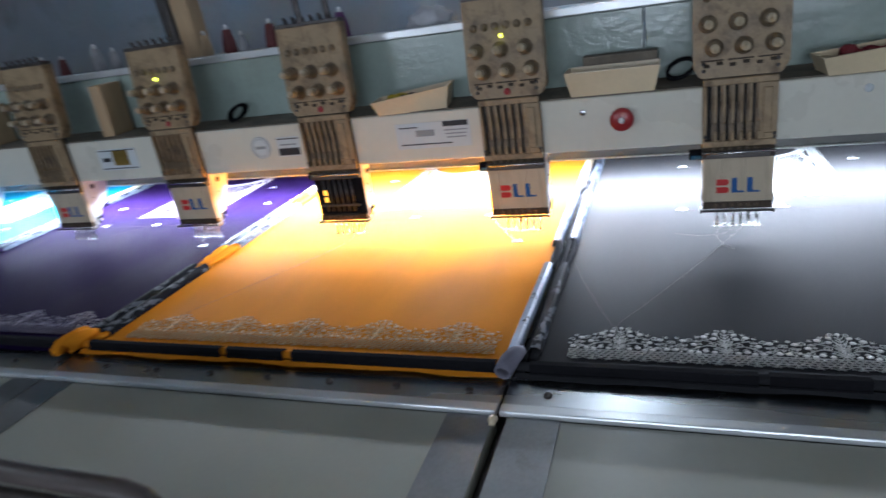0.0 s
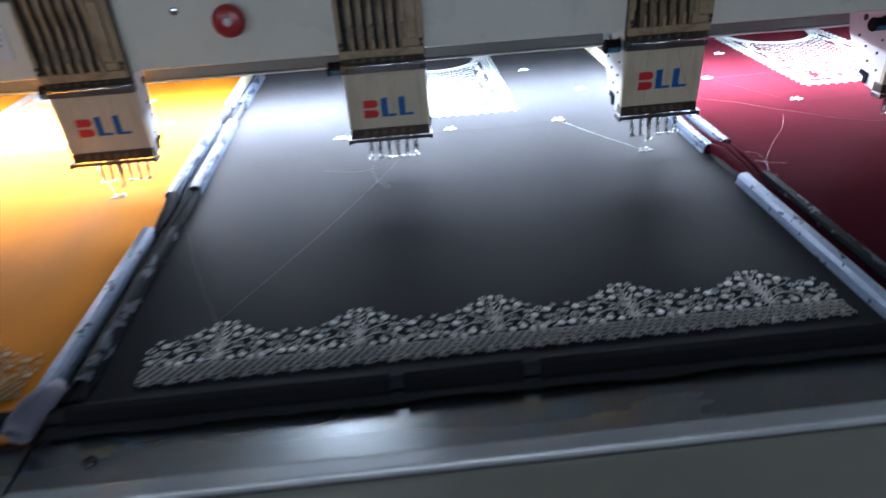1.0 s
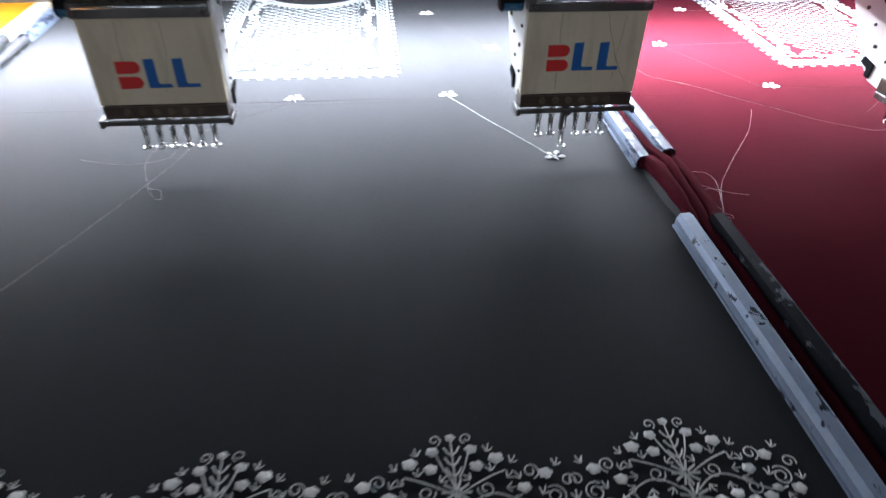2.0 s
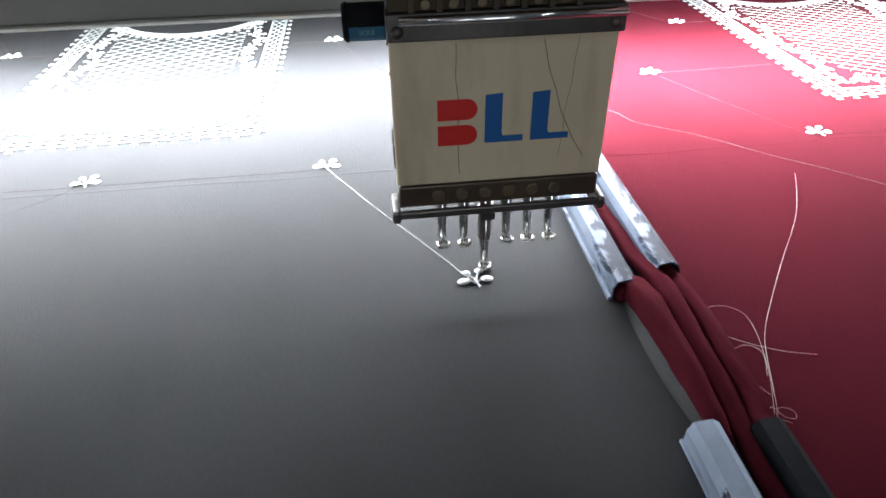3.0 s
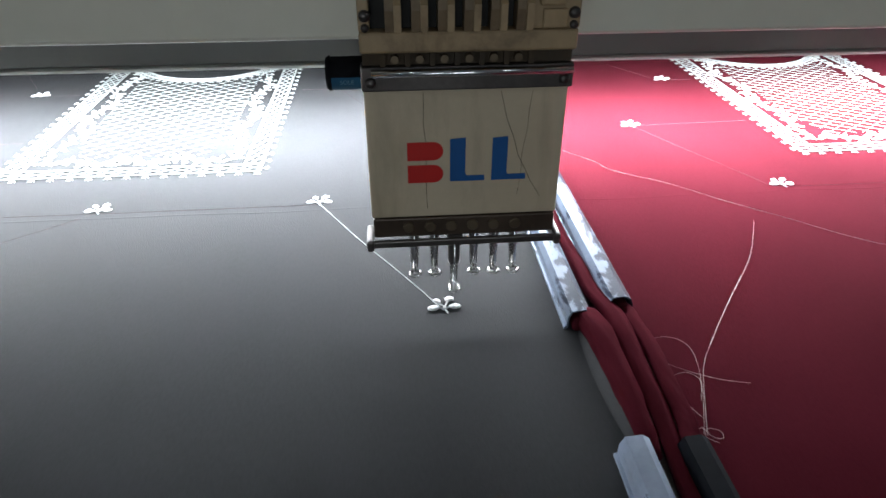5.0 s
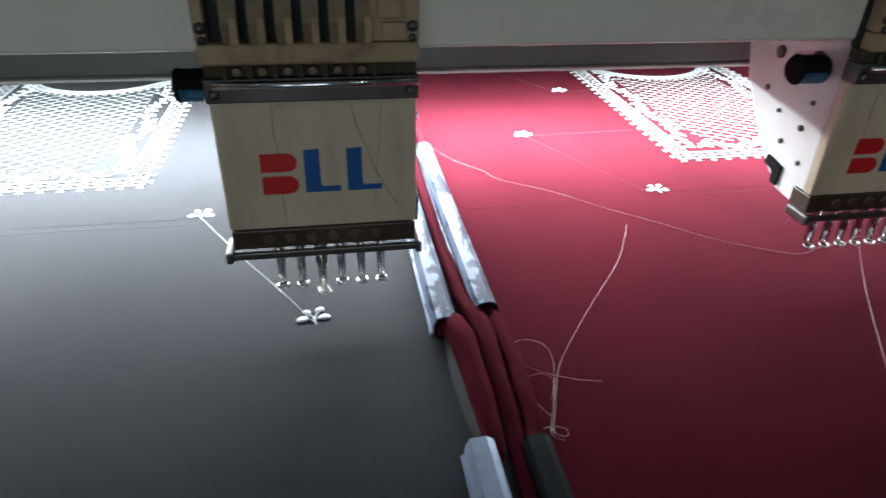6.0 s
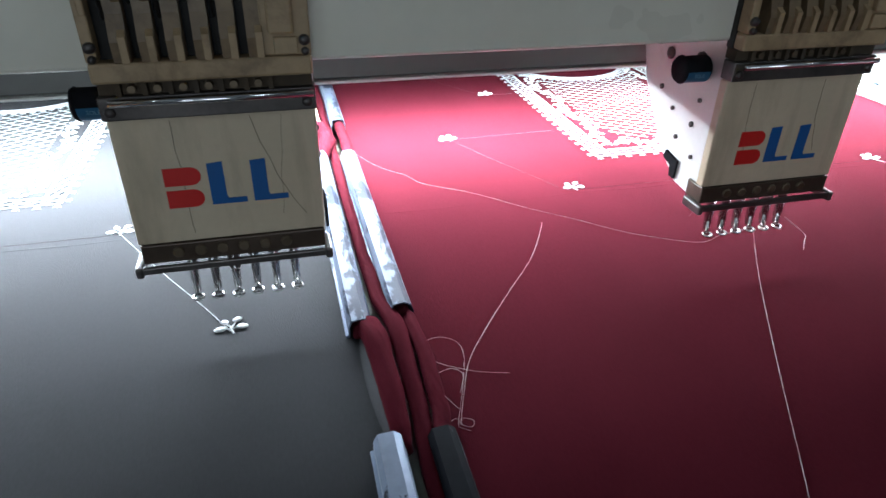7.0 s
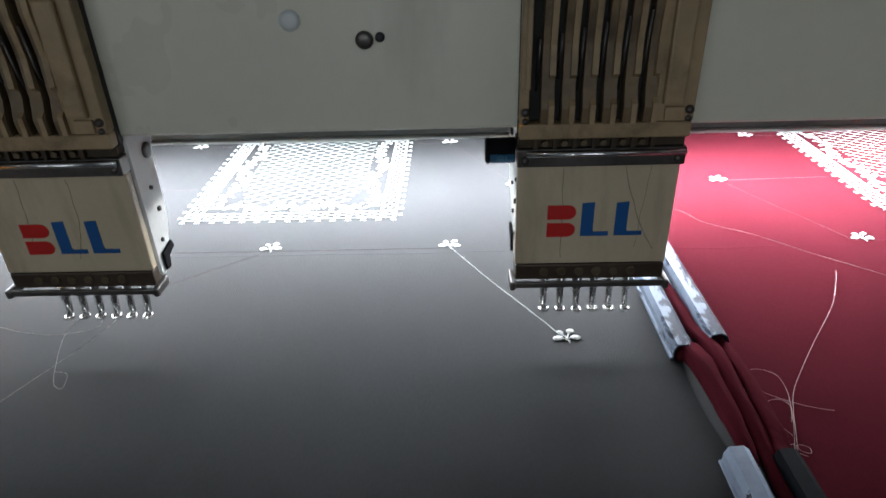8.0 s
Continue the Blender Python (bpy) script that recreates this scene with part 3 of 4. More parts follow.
def neck_lattice():
    bm = bmesh.new()

    def inside(x, y):
        return abs(x) < 0.098 - 0.02 * max(0, 0.40 - y) / 0.06 and 0.345 < y < NT - 0.06 and math.hypot(x, y - NCY) > NR + 0.024
    step = 0.0185
    for s in (-1, 1):
        for k in range(-40, 60):
            run = []
            for i in range(161):
                x = -0.1 + 0.2 * i / 160
                y = NB + k * step + s * x * 0.72
                if inside(x, y):
                    run.append((x, y))
                elif run:
                    if len(run) > 8:
                        ribbon(bm, run[::8] + [run[-1]], 0.0009, 0.0006)
                    run = []
            if len(run) > 8:
                ribbon(bm, run[::8] + [run[-1]], 0.0009, 0.0006)
    return bm


def neck_vines():
    bm = bmesh.new()
    rng = random.Random(4)
    lines = [[(s * (0.113 + 0.007 * math.sin(t * 22)), 0.325 + 0.46 * t) for t in [i / 60 for i in range(61)]] for s in (-1, 1)]
    lines.append([(-0.10 + 0.2 * t, 0.330 + 0.008 * math.sin(t * 19)) for t in [i / 40 for i in range(41)]])
    for ln in lines:
        ribbon(bm, ln, 0.0018)
        for i in range(1, len(ln) - 1, 2):
            x, y = ln[i]
            a = rng.uniform(0, math.tau)
            for k in range(3):
                b = a + k * 2.1 + rng.uniform(-0.3, 0.3)
                d = rng.uniform(0.007, 0.012)
                oval(bm, x + d * math.cos(b), y + d * math.sin(b), rng.uniform(0.0034, 0.0052), 0.0028, b, 0.0018)
            ribbon(bm, arc(x + rng.uniform(-0.006, 0.006), y, 0.006, rng.uniform(0, 180), 420, 8, -0.003), 0.0016)
    return bm


class Once:
    parts = {}


def shared(name, build, material, parent, m, label=""):
    if name not in Once.parts:
        Once.parts[name] = part(name, build(), material, parent, label)
        Once.parts[name].matrix_basis = m
        return Once.parts[name]
    o = again(Once.parts[name], parent, m)
    if o.data.materials[0] != material:
        o.material_slots[0].link = "OBJECT"
        o.material_slots[0].material = material
    if label:
        o["label"] = label
    return o


def clip_mesh(length):
    """A snap-on channel clip of folded sheet along y, resting on its roll."""
    outer = [(-0.0128, -0.0095), (-0.0128, -0.0065), (-0.0105, -0.0060), (-0.0105, 0.002), (-0.0075, 0.0085), (0.0035, 0.0095), (0.0085, 0.0060), (0.0108, 0.0), (0.0108, -0.010)]
    inner = [(0.0096, -0.010), (0.0096, -0.0004), (0.0076, 0.0050), (0.0030, 0.0082), (-0.0068, 0.0073), (-0.0093, 0.0015), (-0.0093, -0.0072), (-0.0116, -0.0095)]
    bm = bmesh.new()
    prism(bm, outer + inner, -length / 2, length / 2, "y")
    return bm


def roll(bm, x, y0, y1, r, z, seed, wob=0.0022, seg=16, swell=0.0):
    """A rolled cloth edge: uneven thickness, lengthwise folds and cross creases."""
    n = max(8, int(abs(y1 - y0) / 0.007))
    rings = []
    for i in range(n + 1):
        y = y0 + (y1 - y0) * i / n
        cx = x + wob * noise.noise((y * 14, seed, 0))
        cz = z + wob * 0.5 * noise.noise((y * 11, seed + 5, 1)) + swell * 0.8 * math.sin(math.pi * i / n)
        rr = r * (1 + 0.18 * noise.noise((y * 20, seed + 9, 2))) + swell * math.sin(math.pi * i / n)
        ring = []
        for k in range(seg):
            a = k * math.tau / seg
            fold = 0.26 * noise.noise((math.cos(a) * 2.1, math.sin(a) * 2.1, y * 9 + seed)) + 0.15 * noise.noise((math.cos(a) * 3.5, math.sin(a) * 3.5, y * 55 + seed))
            ring.append(bm.verts.new((cx + rr * (1 + fold) * math.cos(a), y, cz + rr * (1 + fold) * math.sin(a) * 0.9)))
        rings.append(ring)
    for u, v in zip(rings, rings[1:]):
        for k in range(seg):
            bm.faces.new((u[k], u[(k + 1) % seg], v[(k + 1) % seg], v[k]))
    bm.faces.new(rings[0])
    bm.faces.new(rings[-1])


def soft_roll(bm, stops, seed, wob, seg, rough):
    """A rolled or gathered cloth edge through stops of x, y, z and radius."""
    n = max(10, int((stops[-1][1] - stops[0][1]) / 0.006))
    rings = []
    for i in range(n + 1):
        y = stops[0][1] + (stops[-1][1] - stops[0][1]) * i / n
        k = max(q for q in range(len(stops) - 1) if stops[q][1] <= y + 1e-9)
        a, b = stops[k], stops[k + 1]
        t = min(1.0, (y - a[1]) / (b[1] - a[1]))
        t = t * t * (3 - 2 * t)
        cx, cz, rr = (a[q] + (b[q] - a[q]) * t for q in (0, 2, 3))
        cx += wob * noise.noise((y * 14, seed, 0))
        cz += wob * 0.5 * noise.noise((y * 11, seed + 5, 1))
        rr *= 1 + 0.14 * rough * noise.noise((y * 20, seed + 9, 2))
        ring = []
        for q in range(seg):
            g = q * math.tau / seg
            fold = 0.26 * noise.noise((math.cos(g) * 2.1, math.sin(g) * 2.1, y * 9 + seed)) + rough * 0.15 * noise.noise((math.cos(g) * 3.5, math.sin(g) * 3.5, y * 55 + seed))
            ring.append(bm.verts.new((cx + rr * (1 + fold) * math.cos(g), y, cz + rr * (1 + fold) * math.sin(g) * 0.9)))
        rings.append(ring)
    for u, v in zip(rings, rings[1:]):
        for q in range(seg):
            bm.faces.new((u[q], u[(q + 1) % seg], v[(q + 1) % seg], v[q]))
    bm.faces.new(rings[0])
    bm.faces.new(rings[-1])


def cloth_panel(X, colour):
    """One hooped cloth with its rolled edges, clips and stitched design. X: the head that its design starts from."""
    mat = CLOTH[colour]
    words = {"blue": "bright blue", "purple": "deep purple", "orange": "bright orange", "grey": "charcoal grey", "red": "maroon red", "pale": "pale white"}[colour]
    ob = thing("embroidered_cloth", pose(X, 0, ZF), f"{words} satin cloth stretched flat, embroidered in white", "fabric", "stretched cloths")
    bm = bmesh.new()
    nx, ny = 40, 60
    grid = [[bm.verts.new((-0.368 + 0.957 * i / nx, -0.575 + 1.5 * j / ny, 0.0004 * noise.noise((i * 0.35, j * 0.3, X)))) for j in range(ny + 1)] for i in range(nx + 1)]
    for i in range(nx):
        for j in range(ny):
            bm.faces.new((grid[i][j], grid[i + 1][j], grid[i + 1][j + 1], grid[i][j + 1]))
    part("cloth", bm, mat, ob, "", True)
    # rolled edges at the joint with the next panel: under the clips, and loose between them
    gather = "cloth rolled and gathered along the frame edge"
    for k, stops in enumerate((
            [(-0.412, -0.56, 0.006, 0.0076), (-0.412, -0.166, 0.006, 0.0076)],
            [(-0.412, -0.040, 0.006, 0.0076), (-0.412, 0.92, 0.006, 0.0076)],
            [(-0.3735, -0.56, 0.006, 0.0076), (-0.3735, -0.166, 0.006, 0.0076)],
            [(-0.3735, -0.026, 0.006, 0.0076), (-0.3735, 0.92, 0.006, 0.0076)],
            [(-0.3890, -0.56, 0.002, 0.0062), (-0.3870, -0.20, 0.003, 0.0064), (-0.3825, -0.12, 0.0060, 0.0070), (-0.3815, -0.045, 0.0085, 0.0080), (-0.3900, 0.02, 0.004, 0.0072), (-0.3925, 0.12, 0.001, 0.0064), (-0.3925, 0.92, 0.001, 0.0064)],
            [(-0.4010, -0.176, 0.006, 0.0052), (-0.4005, -0.155, 0.0085, 0.0070), (-0.4005, -0.110, 0.0095, 0.0092), (-0.4015, -0.060, 0.0100, 0.0110), (-0.4050, -0.034, 0.0085, 0.0100), (-0.410, -0.018, 0.006, 0.0060)],
            [(-0.3725, -0.172, 0.006, 0.0068), (-0.3680, -0.140, 0.0070, 0.0068), (-0.3660, -0.080, 0.0070, 0.0068), (-0.3690, -0.030, 0.0065, 0.0070), (-0.373, -0.006, 0.005, 0.0055)])):
        bm = bmesh.new()
        loose = k > 3
        soft_roll(bm, stops, X * 3 + k, 0.0008 if loose else 0.0010, 20 if loose else 14, 0.55 if loose else 1.0)
        part("wrap" if k > 4 else "rolled_edge", bm, CRUMPLED[colour], ob, gather if k < 5 else "loose satin fold between the clips", True)
    bm = bmesh.new()
    soft_roll(bm, [(-0.411, 0.340, 0.007, 0.0075), (-0.407, 0.365, 0.011, 0.0105), (-0.401, 0.395, 0.013, 0.0115), (-0.400, 0.425, 0.013, 0.0100), (-0.405, 0.455, 0.011, 0.0105), (-0.411, 0.485, 0.007, 0.0075)], X + 31, 0.003, 20, 1.7)
    part("knot", bm, CRUMPLED[colour], ob, "bunched cloth between the clips", True)
    bm = bmesh.new()
    rows = []
    for i in range(19):
        t = i / 18
        bulge = math.sin(math.pi * t) ** 0.7
        y, xi = -0.038 - 0.136 * t, -0.4115 + 0.0065 * t
        rows.append([bm.verts.new((xi - 0.0060 * bulge * u - 0.002 * u, y, 0.0007 + 0.0085 * bulge * (1 - u) ** 1.8)) for u in (0.0, 0.2, 0.4, 0.6, 0.8, 1.0)])
    for a, b in zip(rows, rows[1:]):
        for u in range(5):
            bm.faces.new((a[u], a[u + 1], b[u + 1], b[u]))
    part("lining", bm, SELVEDGE, ob, "pale grey cloth selvedge pulled up", True)
    for x, y0, y1, m2, tilt in ((-0.4125, -0.036, 0.352, CLIP, 0.2), (-0.4125, -0.562, -0.166, CLIPNEAR, -0.4), (-0.4125, 0.475, 0.83, CLIPCREAM, 0.5), (-0.374, -0.020, 0.346, CLIP, 0.3), (-0.374, -0.535, -0.169, CLIPDARK, -0.2), (-0.374, 0.473, 0.74, CLIP, -0.4)):
        if colour == "orange" and m2 is CLIPNEAR:
            m2 = CLIPDARK
        c = part("clip", clip_mesh(y1 - y0), m2, ob, {CLIPNEAR: "silver snap-on clip with chipped paint", CLIP: "dented silver snap-on clip with worn dark patches", CLIPDARK: "dark worn snap-on clip", CLIPCREAM: "yellowed cream snap-on clip"}[m2])
        c.matrix_basis = pose(x, (y0 + y1) / 2, 0.0088, 0, 0, tilt)
    bm = bmesh.new()
    ribbon(bm, [(-0.352 + 0.92 * i / 30, 0.186 + 0.006 * noise.noise((i * 0.3, X, 8)), ) for i in range(31)], 0.0035, 0.0003, 0.0002)
    part("crease", bm, mat, ob, "faint pressed fold across the cloth", True)
    # front edge: black clips over the rolled cloth
    bm = bmesh.new()
    n = 40
    tube(bm, [(-0.405 + 0.985 * i / n, -0.575 + 0.0015 * noise.noise((i * 0.6, X, 3)), 0.002) for i in range(n + 1)], 0.0085, 8)
    part("front_roll", bm, CRUMPLED[colour], ob, "", True)
    for x0, x1 in ((-0.375, -0.02), (-0.005, 0.13), (0.150, 0.565)):
        c = part("front_clip", clip_mesh(x1 - x0), BLACK, ob, "black plastic snap-on clip")
        c.matrix_basis = pose((x0 + x1) / 2, -0.577, 0.0050, 0, 0, 90) @ Matrix.Diagonal((0.95, 1, 1.0, 1))
    # cloth edge hanging over the steel strip
    bm = bmesh.new()
    top, low = [], []
    for i in range(81):
        x = -0.40 + 0.975 * i / 80
        w = 0.006 * max(0.1, 0.5 + noise.noise((x * 9, X, 7)))
        top.append(bm.verts.new((x, -0.586, -0.003)))
        low.append(bm.verts.new((x, -0.592 - w * 1.6, -0.0095 + 0.003 * abs(noise.noise((x * 30, X, 2))))))
    for i in range(80):
        bm.faces.new((top[i], top[i + 1], low[i + 1], low[i]))
    part("hem", bm, mat, ob, "frayed cloth hem hanging out", True)
    # gathered corner
    bm = bmesh.new()
    tube(bm, [(-0.400, -0.535, 0.008), (-0.405, -0.555, 0.014), (-0.411, -0.575, 0.013), (-0.416, -0.594, 0.010), (-0.418, -0.606, 0.007)], [0.011, 0.015, 0.017, 0.0165, 0.015], 14, False)
    corner = part("corner_roll", bm, {"grey": LILAC, "red": CRUMPLED["grey"]}.get(colour, CRUMPLED[colour]), ob, "cloth corner rolled into a loose tube", True)
    corner.modifiers.new("thick", "SOLIDIFY").thickness = 0.003
    if colour not in ("grey", "red"):
        bm = bmesh.new()
        roll(bm, -0.432, -0.625, -0.530, 0.013, 0.010, X + 17, 0.012, 16, 0.006)
        part("corner_bunch", bm, CRUMPLED[colour], ob, "crumpled cloth bunched at the corner", True)
    # lace border: five repeats
    for k in range(5):
        shared("lace_scallop", lace_repeat, {"orange": PEACHTHREAD, "purple": GREYTHREAD}.get(colour, DULLTHREAD), ob, pose(-0.2325 + 0.1735 * k, -0.5405, 0.0006), "silvery white scalloped lace stitching")
    # neckline design
    for name, fn in (("neck_border", neck_border), ("neck_fringe", neck_fringe), ("neck_ring", neck_ring), ("neck_lattice", neck_lattice), ("neck_vines", neck_vines)):
        shared(name, fn, GREYTHREAD if colour == "purple" else NECKTHREAD, ob, pose(0.124, 0, 0.0006))
    # scattered sprigs, and the thread that jumps from one to the next
    rows = {0.0: [0.479], 0.203: [-0.119, 0.119, 0.357, 0.52], 0.40: [-0.221, 0.46], 0.60: [-0.11, 0.357], 0.80: [-0.23, 0.47]}
    if colour == "red":
        rows[0.203][0], rows[0.60][0] = -0.106, -0.099
    for y, xs in rows.items():
        for x in xs:
            if y == 0.203 and x == 0.52:
                continue
            shared("sprig", sprig, SPRIGTHREAD, ob, pose(x, y, 0.0006, 0, 0, 8 * math.sin(x * 40 + y * 9)), "small four-petalled white stitched sprig")
    for k, (a, b) in enumerate((((0.479, -0.004), (0.357, 0.199)), ((0.357, 0.197), (0.119, 0.196)), ((0.119, 0.196), (-0.119, 0.197)), ((-0.119, 0.197), (-0.221, 0.40)), ((-0.221, 0.398), (-0.05, 0.404)), ((0.30, 0.596), (0.357, 0.597)), ((0.357, 0.60), (0.46, 0.40)), ((-0.11, 0.597), (-0.05, 0.597)), ((-0.11, 0.60), (-0.23, 0.80)), ((0.119, 0.198), (-0.006, 0.10)))):
        bm = bmesh.new()
        ribbon(bm, [(a[0] + (b[0] - a[0]) * i / 6 + 0.001 * math.sin(i * 1.3), a[1] + (b[1] - a[1]) * i / 6) for i in range(7)], 0.0007 if k == 0 else 0.0003, 0.0005 if k == 0 else 0.0002, 0.0005)
        part("jump_thread", bm, THREAD if k == 0 else FAINT, ob, "white thread lying between the sprigs")
    return ob


LILAC = satin("pale_lilac_cloth", (0.17, 0.165, 0.20))
SELVEDGE = satin("grey_selvedge", (0.045, 0.045, 0.047))
PALECLOTH = surface("pale_selvedge", (0.50, 0.50, 0.52), 0.7, 0, 0.15, 20.0, 300.0, 0.2)
for X, colour in ((-3.0, "blue"), (-2.0, "purple"), (-1.0, "orange"), (0.0, "grey"), (1.0, "red"), (2.0, "pale")):
    cloth_panel(X, colour)


# ---- sewing heads ----
PITCH = 0.0168


def presser_foot(bm, x, drop=0.0):
    z = -drop
    tube(bm, [(x, 0.022, 0.990 + z), (x, 0.022, 0.962 + z), (x, 0.021, 0.945 + z), (x, 0.0195, 0.9315 + z), (x, 0.018, 0.9290 + z)], [0.0047, 0.0046, 0.0036, 0.0030, 0.0034], 10)
    ring = [(x + 0.0042 * math.cos(a * math.tau / 14), 0.0150 + 0.0042 * math.sin(a * math.tau / 14), 0.9275 + z) for a in range(15)]
    tube(bm, ring, 0.0015, 6, False)


def needle(bm, x, drop=0.0):
    tube(bm, [(x, 0.0150, 0.990 - drop), (x, 0.0150, 0.938 - drop), (x, 0.0150, 0.929 - drop)], [0.0008, 0.0008, 0.0003], 6)


def sewing_head(x, kind):
    cover = {"plain": "cream cover with red and blue mark", "bare": "cover off, dark mechanism showing"}[kind]
    hd = thing("embroidery_head", pose(x - 0.0045, 0, 0), f"grimy beige six-needle head, {cover}", "embroidery head", "embroidery heads")
    # white arm casting behind the plate
    bm = bmesh.new()
    prism(bm, [(0.012, 0.985), (0.012, 1.125), (0.16, 1.125), (0.135, 1.06), (0.075, 0.995), (0.05, 0.975), (0.02, 0.972)], -0.069, 0.034, "x")
    prism(bm, [(0.012, 0.980), (0.012, 1.125), (0.058, 1.125), (0.056, 1.03), (0.040, 0.985), (0.02, 0.974)], 0.0342, 0.0735, "x")
    bmesh.ops.bevel(bm, geom=bm.edges[:], offset=0.002, segments=1, affect="EDGES")
    arm = part("arm", bm, CASTING, hd, "white painted casting, oily round the screws")
    for sx in (-1, 1):
        xo = -0.0695 if sx < 0 else 0.0740
        for y, z, r in ((0.045, 1.10, 0.008), (0.095, 1.095, 0.006), (0.04, 1.04, 0.0028), (0.06, 1.02, 0.0024), (0.03, 1.01, 0.0022), (0.10, 1.06, 0.0028), (0.075, 1.045, 0.0022), (0.035, 1.065, 0.0022)):
            if sx > 0 and y > 0.05:
                continue
            bm = bmesh.new()
            tube(bm, [(xo - sx * 0.001, y, z), (xo + sx * 0.0015, y, z), (xo + sx * 0.002, y, z)], [r, r, r * 0.5], 12)
            part("screw", bm, DARKSTEEL, arm, "", True)
        bm = bmesh.new()
        yc = 0.0 if sx < 0 else -0.026
        prism(bm, [(yc + 0.046, 0.999), (yc + 0.068, 1.003), (yc + 0.071, 0.995), (yc + 0.057, 0.991), (yc + 0.055, 0.980), (yc + 0.047, 0.980)], xo + sx * 0.0005, xo + sx * 0.003, "x")
        part("thread_catch", bm, BLACK, arm)
    # face plate and mark
    if kind == "plain":
        bm = bmesh.new()
        box(bm, -0.0725, 0.0725, 0.0, 0.010, 0.991, 1.0930, 0.0015)
        plate = part("face_plate", bm, CREAM, hd, "cream cover plate, scratched and stained")
        dz = -0.009 if abs(x - round(x)) < 0.1 else 0.0      # marks sit lower on every other cover
        for z0 in (1.0280 + dz, 1.0462 + dz):
            bm = bmesh.new()
            r = 0.0072
            out = [(-0.0435, z0 - r), (-0.0240, z0 - r)] + [(-0.0240 + r * math.sin(a), z0 - r * math.cos(a)) for a in [math.pi * i / 8 for i in range(1, 8)]] + [(-0.0240, z0 + r), (-0.0435, z0 + r)]
            prism(bm, out, -0.0007, 0.0002, "y")
            part("mark_bar", bm, REDMARK, plate)
        for x0 in (-0.0118, 0.0197):
            bm = bmesh.new()
            prism(bm, [(x0, 1.0212 + dz), (x0 + 0.0262, 1.0212 + dz), (x0 + 0.0262, 1.0256 + dz), (x0 + 0.0125, 1.0256 + dz), (x0 + 0.0115, 1.0280 + dz), (x0 + 0.0115, 1.0562 + dz), (x0, 1.0553 + dz)], -0.0007, 0.0002, "y")
            part("mark_angle", bm, BLUEMARK, plate)
        rng = random.Random(int(x * 10) + 50)
        lines = [(-0.031, -0.0295, -0.029, 0.002), (0.024, 0.033, 0.058, 0.010), (0.047, 0.044, 0.040, 0.012)]
        if x != 0.5:
            lines = [(u, u + rng.uniform(-0.006, 0.006), u + rng.uniform(-0.012, 0.012), rng.uniform(0.002, 0.03)) for u in (rng.uniform(-0.055, -0.01), rng.uniform(0.0, 0.055))]
        for k, (xa, xb, xc, up) in enumerate(lines):
            pts = [((1 - t) ** 2 * xa + 2 * t * (1 - t) * xb + t * t * xc + 0.0016 * noise.noise((t * 5, k, x)), -0.0001, 1.090 - t * (0.094 - up)) for t in [i / 12 for i in range(13)]]
            bm = bmesh.new()
            tube(bm, pts, 0.00020 if k < 2 else 0.00012, 4)
            part("scratch", bm, GRIME, plate)
    else:
        bm = bmesh.new()
        box(bm, -0.0725, 0.0725, 0.004, 0.012, 0.991, 1.100, 0.0015)
        plate = part("face_plate", bm, BLACK, hd, "dark mechanism behind the missing cover")
        for i in range(6):
            bm = bmesh.new()
            tube(bm, [(-0.044 + PITCH * i, 0.0, 1.0), (-0.044 + PITCH * i, 0.0, 1.095)], 0.003, 8)
            part("needle_bar", bm, DARKSTEEL, plate, "", True)
        for z in (1.055, 1.035):
            bm = bmesh.new()
            box(bm, -0.046, -0.036, -0.004, -0.0015, z - 0.007, z + 0.007, 0.001)
            part("indicator", bm, AMBER, plate, "small lit amber window")
        bm = bmesh.new()
        box(bm, -0.06, 0.06, -0.005, -0.0032, 1.015, 1.022, 0.001)
        part("cross_bar", bm, DARKSTEEL, plate)
    # guide bar above the plate
    bm = bmesh.new()
    box(bm, -0.072, 0.072, -0.002, 0.012, 1.1108, 1.1202, 0.0008)
    for i in range(7):
        box(bm, -0.060 + PITCH * i, -0.0565 + PITCH * i, -0.007, -0.0022, 1.1112, 1.1200)
    part("guide_comb", bm, GRIME, hd, "dark grimy thread comb")
    bm = bmesh.new()
    box(bm, -0.0735, 0.0735, -0.006, 0.010, 1.0938, 1.1105, 0.001)
    guide = part("guide_bar", bm, DARKSTEEL, hd, "dark steel thread guide bar")
    bm = bmesh.new()
    tube(bm, [(-0.066, -0.0095, 1.107), (0.072, -0.0095, 1.107)], 0.0027, 8)
    part("rod", bm, CHROME, guide, "polished rod", True)
    for i in range(6):
        bm = bmesh.new()
        tube(bm, [(-0.050 + PITCH * i, -0.003, 1.1155), (-0.050 + PITCH * i, -0.0065, 1.1155)], [0.0032, 0.0028], 10)
        part("guide_screw", bm, SCREW, guide, "")
    for sx in (-1, 1):
        bm = bmesh.new()
        tube(bm, [(sx * 0.067, -0.005, 1.1000), (sx * 0.067, -0.0085, 1.1000)], [0.0045, 0.003], 10)
        part("guide_screw", bm, DARKSTEEL, guide, "", True)
    # lower bracket, its screws, and the long loop below it
    bm = bmesh.new()
    box(bm, -0.0715, 0.0715, -0.001, 0.024, 0.974, 0.9905, 0.0012)
    br = part("lower_bracket", bm, BROWNSTEEL, hd, "dark oily bracket")
    for i in range(6):
        bm = bmesh.new()
        tube(bm, [(-0.044 + PITCH * i, 0.0, 0.983), (-0.044 + PITCH * i, -0.0025, 0.983), (-0.044 + PITCH * i, -0.0032, 0.983)], [0.0046, 0.0046, 0.0036], 12)
        part("bracket_screw", bm, SCREW, br, "")
